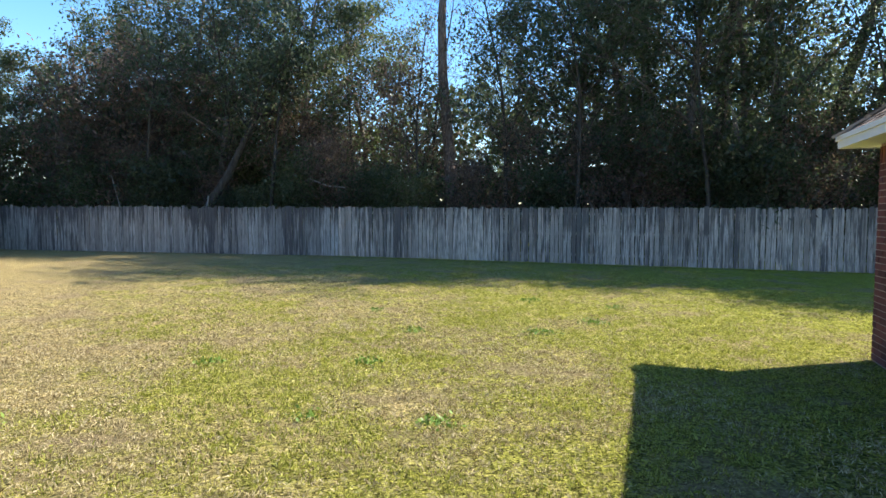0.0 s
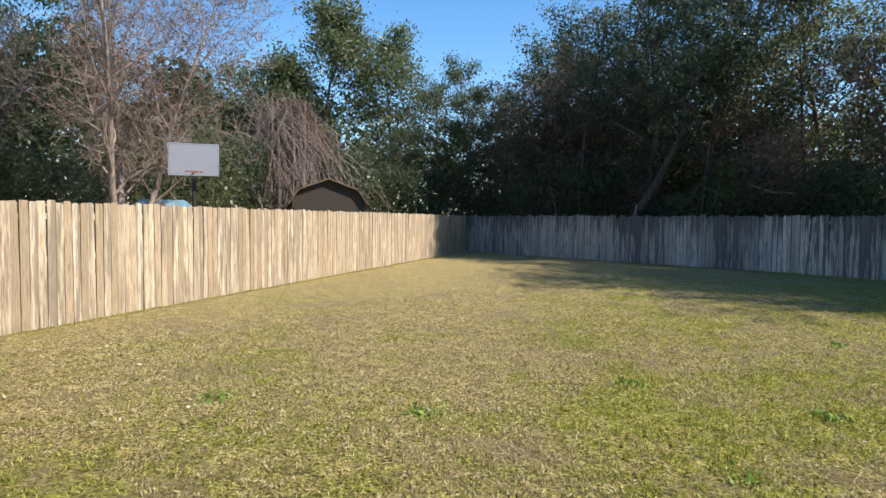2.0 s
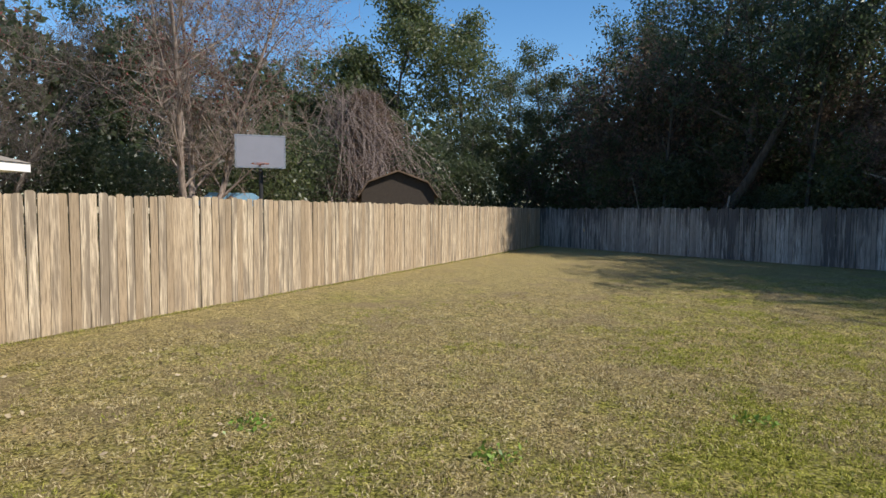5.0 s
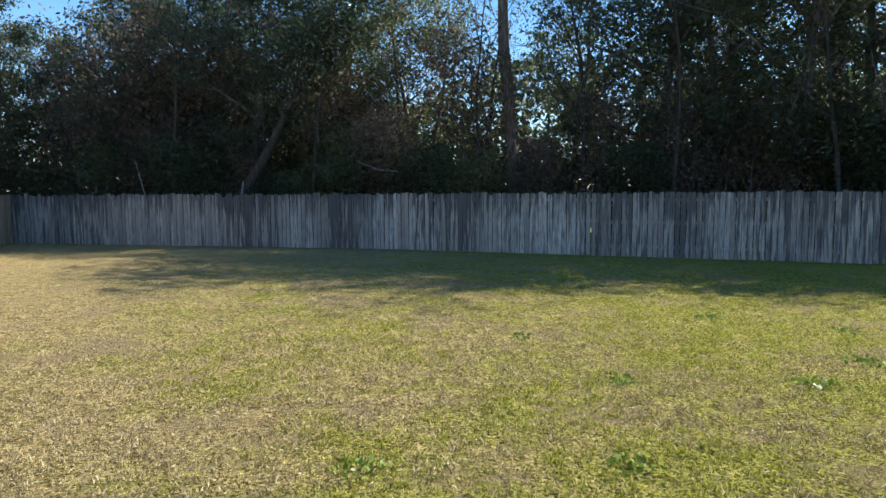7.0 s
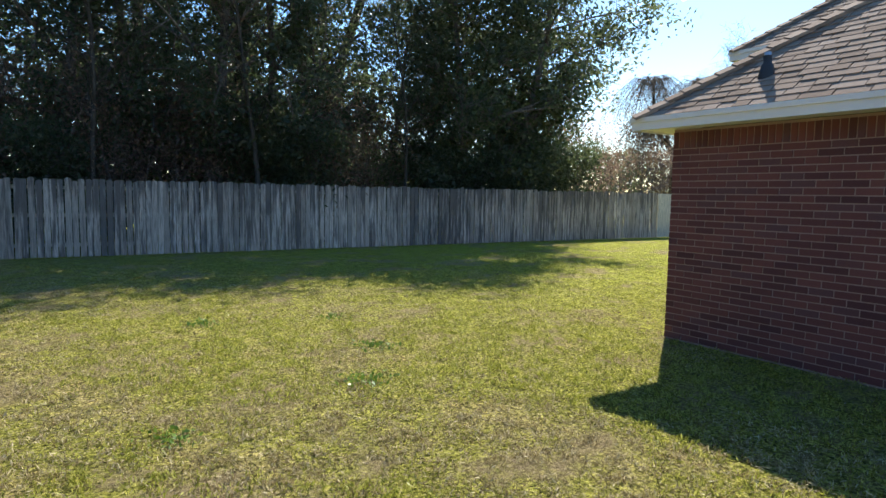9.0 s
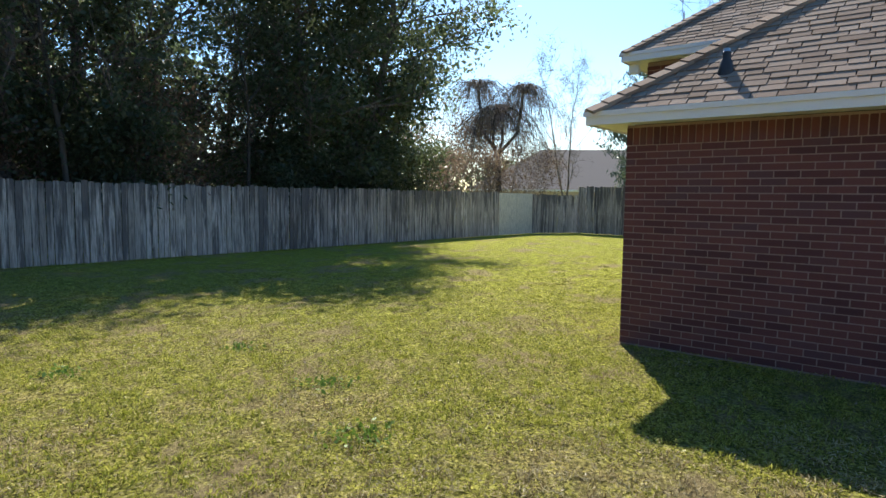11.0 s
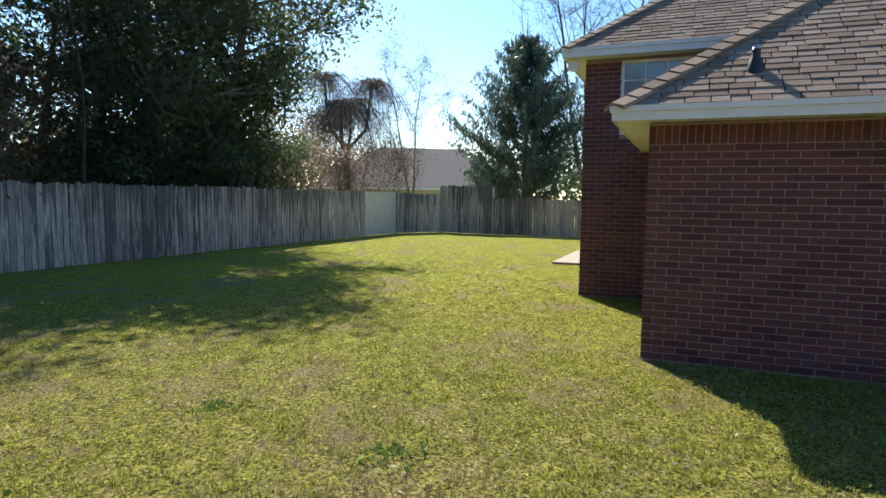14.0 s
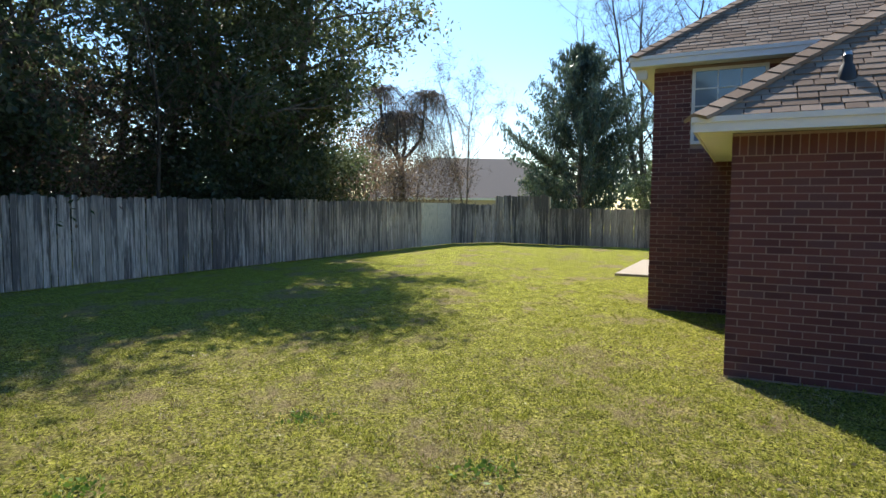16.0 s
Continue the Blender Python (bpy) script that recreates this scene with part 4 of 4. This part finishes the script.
dead_branch("pale leaning dead pole behind the fence", [(6.25, 24.1, 0.0), (6.32, 24.0, 1.4), (6.50, 23.9, 2.75)], 0.035)
dead_branch("pale broken stub showing over the fence", [(-11.0, 25.2, 0.0), (-10.9, 25.1, 1.3), (-10.7, 25.0, 2.35)], 0.09)
dead_branch("pale crooked fallen branch caught in shrubs", [(-6.3, 24.6, 3.05), (-5.5, 24.5, 2.75), (-4.9, 24.4, 2.7), (-4.0, 24.5, 2.5), (-3.4, 24.9, 0.0)], 0.035)
dead_branch("thin grey dead stem among the shrubs", [(-14.6, 25.4, 0.0), (-14.7, 25.3, 1.8), (-15.0, 25.2, 3.2)], 0.03)

# ---- small plants and litter on the lawn ----
def weed(x, y, r, n, seed):
    rng = np.random.default_rng(seed)
    ob = thing("weed", pose(x, y, 0), "low clump of bright green broad-leaved weed in the lawn", "weed", "lawn weeds")
    c = rng.normal(size=(n, 3)) * (r, r, 0)
    c[:, 2] = rng.uniform(0.012, 0.05, n)
    o = tagged(new("foliage", leaf_mesh("foliage", c, 0.045, M_WEED, rng, droop=-0.6, aspect=0.55)), kind="stuff")
    o.parent = ob


for i, (x, y, r, n) in enumerate(((0.17, 4.52, 0.10, 110), (-2.41, 6.28, 0.09, 90), (-0.40, 8.22, 0.10, 110), (2.25, 9.08, 0.12, 150), (2.91, 10.62, 0.10, 100), (-0.72, 6.42, 0.11, 130), (-1.2, 10.0, 0.09, 80), (1.5, 11.4, 0.12, 110), (1.35, 8.25, 0.14, 180), (-0.9, 4.6, 0.07, 60), (-3.3, 4.2, 0.1, 100), (-5.0, 3.2, 0.12, 120))):
    weed(x, y, r * 0.85, int(n * 0.6), 700 + i)


def scatter(name, label, n, size, mat, seed, x0, x1, y0, y1, zlo, zhi, aspect, droop=0.0, heart=None, patch=0.0):
    """Small litter or blades over a stretch of the lawn; with heart (x, y, spread) thinning out from there."""
    rng = np.random.default_rng(seed)
    if heart:
        k = n // 16
        tuft = np.stack([rng.normal(heart[0], heart[2], k), rng.normal(heart[1], heart[2], k), rng.uniform(0.5, 1.0, k)], 1)[rng.integers(0, k, n)]
        c = tuft + rng.normal(size=(n, 3)) * (0.030, 0.030, 0)
        c[:, 2] = rng.uniform(zlo, zhi, n) * tuft[:, 2]
        c = c[(c[:, 0] > x0) & (c[:, 0] < x1) & (c[:, 1] > y0) & (c[:, 1] < y1)]
    else:
        c = np.stack([rng.uniform(x0, x1, n), rng.uniform(y0, y1, n), rng.uniform(zlo, zhi, n)], 1)
    if patch:
        x, y = c[:, 0], c[:, 1]
        f = np.sin(1.1 * x + 0.6 * y) + np.sin(0.8 * y - 1.5 * x + 1.0) + 0.8 * np.sin(2.3 * x + 1.9 * y + 2.0) + 0.7 * np.sin(3.1 * y - 2.2 * x) + 0.6 * np.sin(5.2 * x + 4.1) * np.sin(4.7 * y)
        c = c[patch * f + 0.22 * patch * (x + 1) + rng.normal(0, 0.6, len(c)) > (0.25 if patch > 0 else -0.7)]
    loc = np.stack([c[:, 0] - HOUSE[0][3], c[:, 1] - HOUSE[1][3]], 1)
    hx = loc @ np.array([HOUSE[0][0], HOUSE[1][0]])
    hy = loc @ np.array([HOUSE[0][1], HOUSE[1][1]])
    c = c[~((hx > -0.02) & (hy > -0.02)) & ~((hx > UX - 0.02) & (hy > UY - 0.02))]
    c = c[c[:, 1] > 0.35 - 0.12 * c[:, 0]]
    ob = new(name, leaf_mesh(name, c, size, mat, rng, droop=droop, aspect=aspect))
    tagged(ob, label, "grass" if "grass" in name else "leaves", kind="stuff")


scatter("grass_blades", "short green grass blades in small tufts", 330000, 0.036, M_BLADE_GREEN, 801, -9, 14, 0.4, 19, 0.008, 0.042, 0.22, -1.3, heart=(-0.6, 6.6, 4.6), patch=1.0)
scatter("grass_blades", "short straw-coloured grass blades in small tufts", 330000, 0.038, M_BLADE_STRAW, 802, -9, 14, 0.4, 19, 0.006, 0.036, 0.16, -1.0, heart=(-1.6, 6.0, 4.6), patch=-1.0)


def tufts(label, a, b, n, seed, off):
    """Longer uncut grass against the foot of a fence or wall."""
    rng = np.random.default_rng(seed)
    t = rng.uniform(0, 1, n)[:, None]
    p, q = np.array(a), np.array(b)
    d = (q - p) / np.linalg.norm(q - p)
    side = np.array([-d[1], d[0]])
    xy = p + (q - p) * t + side * (off + np.abs(rng.normal(0, 0.05, n)) * np.sign(off))[:, None]
    c = np.concatenate([xy, rng.uniform(0.005, 0.03, n)[:, None]], 1)
    c[:, 2] *= 0.35 + 0.65 * (np.sin(t[:, 0] * 90) * np.sin(t[:, 0] * 37 + 1) > 0)
    tagged(new("grass_tufts", leaf_mesh("grass_tufts", c, 0.06, M_BLADE_GREEN if seed % 2 else M_BLADE_STRAW, rng, droop=-1.5, aspect=0.08)), label, "grass", kind="stuff")


tufts("uncut grass along the foot of the tan fence", END_L, CORNER_L, 9000, 811, -0.07)
tufts("dry uncut grass along the foot of the tan fence", END_L, CORNER_L, 6000, 812, -0.07)
tufts("uncut grass along the foot of the back fence", BEND, PALE_A, 9000, 813, -0.07)
tufts("dry uncut grass along the rail side of the fence", GATE, END_L, 5000, 814, -0.12)
tufts("green uncut grass along the rail side of the fence", GATE, END_L, 5000, 815, -0.12)
scatter("fallen_leaves", "pale dry fallen leaves on the grass", 300, 0.035, M_DRY, 803, -9, 6, 1.5, 14, 0.02, 0.03, 0.6)
scatter("fallen_leaves", "dry leaves gathered along the side fence", 110, 0.05, M_DRY, 804, -8.8, -4.5, 1.4, 4.0, 0.02, 0.035, 0.6)

# ---- pieces: shingles and bricks ----
def shingle_piece(w, th):
    bm = bmesh.new()
    prism(bm, [(0, 0), (w, 0), (w, th), (0, th)], 0, 0.16)
    me = mesh_of("shingle", bm, M_SHINGLE)
    return me


def roof_rows(parent, x0, x1, slope_len, y0, z0, part_x, part_s, seed):
    """Shingles on a front slope bounded by its left hip; near ones singly, the rest joined."""
    rng = random.Random(seed)
    kinds = [(w, th, shingle_piece(w - 0.012, th)) for w in (0.17, 0.23, 0.30) for th in (0.018, 0.022)]
    tab = shingle_piece(0.11, 0.012)
    bmj = bmesh.new()
    e, s = 0.122, 0.0
    c = math.cos(SLOPE)
    while s < slope_len - 0.1:
        x = x0 + (s + 0.05) * c + rng.uniform(0, 0.16)
        while x < x1 - s * c - 0.2:
            w, th, me = rng.choice(kinds)
            low = 0.016 + rng.uniform(-0.003, 0.003)
            m = on_front(x, s - low, 0.004, y0, z0) @ Matrix.Rotation(radians(-4.0), 4, "X")
            near = x < part_x and s < part_s
            if near:
                shared("shingle", me, parent, m)
            else:
                box(bmj, 0, w - 0.012, 0, 0.16, 0, th, m)
            if rng.random() < 0.4:
                m = on_front(x + rng.uniform(0, w - 0.13), s - low - 0.014, 0.003, y0, z0) @ Matrix.Rotation(radians(-4.0), 4, "X")
                if near:
                    shared("shingle", tab, parent, m)
                else:
                    box(bmj, 0, 0.11, 0, 0.16, 0, 0.012, m)
            x += w
        s += e
    ob = part("shingles", bmj, M_SHINGLE_FAR, parent)
    ob["kind"] = "stuff"
    bm = bmesh.new()
    for q in (-1, 1):
        v = [(0, 0.012), (0.155 * q, -0.040), (0.155 * q, -0.006), (0, 0.046)]
        prism(bm, v if q > 0 else v[::-1], 0, 0.26)
    cap = mesh_of("hip_cap", bm, M_SHINGLE)
    d = Vector((1, 1, RISE)).normalized()
    n = int(slope_len * c * math.sqrt(2 + RISE**2) / 0.2) - 1
    side = Vector((1, -1, 0)).normalized()
    basis = Matrix((side, d, side.cross(d))).transposed().to_4x4()
    for i in range(n):
        p = Vector((x0, y0, z0 + 0.012)) + d * (0.2 * i - 0.02)
        shared("hip_cap", cap, parent, Matrix.Translation(p) @ basis @ Matrix.Rotation(radians(-4.0), 4, "X"))


roof_rows(wing_roof, -OV, WX + OV, 5.6, -OV, EAVE, 2.6, 1.3, 61)
roof_rows(block_roof, UX - OV, WX + OV, 7.2, UY - OV, UEAVE, 0.0, 0.0, 62)

BRICK_L, BRICK_H = 0.228, 0.0738


def brick_face(parent, x0, x1, z0, z1, m, near_x, seed, soldier=None, hole=None):
    """Running bond on a wall whose face is local y = 0; those below near_x singly, the rest joined."""
    rng = random.Random(seed)
    one = mesh_of("brick", box_bm(0, BRICK_L - 0.012, -0.005, 0.03, 0, BRICK_H - 0.012), M_BRICK)
    bmj = bmesh.new()

    def lay(x, z, w, h):
        mm = m @ pose(x, rng.uniform(-0.0025, 0.0025), z + rng.uniform(-0.001, 0.001))
        if x < near_x:
            shared("brick", one, parent, mm @ Matrix.Diagonal((w / (BRICK_L - 0.012), 1, h / (BRICK_H - 0.012), 1)))
        else:
            box(bmj, 0, w, -0.005, 0.03, 0, h, mm)

    k, z = 0, z0
    while z < z1 - 0.03:
        x = x0 - (BRICK_L / 2 if k % 2 else 0)
        while x < x1 - 0.02:
            a, b = max(x, x0), min(x + BRICK_L - 0.012, x1)
            runs = [(a, b)]
            if hole and z < hole[3] and z + BRICK_H > hole[2]:
                runs = [(a, min(b, hole[0])), (max(a, hole[1]), b)]
            for p, q in runs:
                if q - p > 0.02:
                    lay(p, z, q - p, BRICK_H - 0.012)
            x += BRICK_L
        z += BRICK_H
        k += 1
    if soldier:
        x = x0
        while x < x1 - BRICK_H:
            lay(x, z, BRICK_H - 0.012, soldier)
            x += BRICK_H
    ob = part("bricks", bmj, M_BRICK_FAR, parent)
    ob["kind"] = "stuff"


brick_face(wing_wall, 0.0, WX, 0.02, 2.22, pose(0, -0.002, 0), 2.0, 71, soldier=0.185)
brick_face(block_wall, UX, WX, 0.02, 3.94, pose(0, UY - 0.002, 0), UX, 72, hole=(wx0 - 0.005, wx1 + 0.005, wz0 - 0.005, wz1 + 0.005))
brick_face(block_wall, 0.0, 15 - UY, 0.02, 3.94, pose(UX - 0.002, 15, 0, 0, 0, -90), -1, 73)
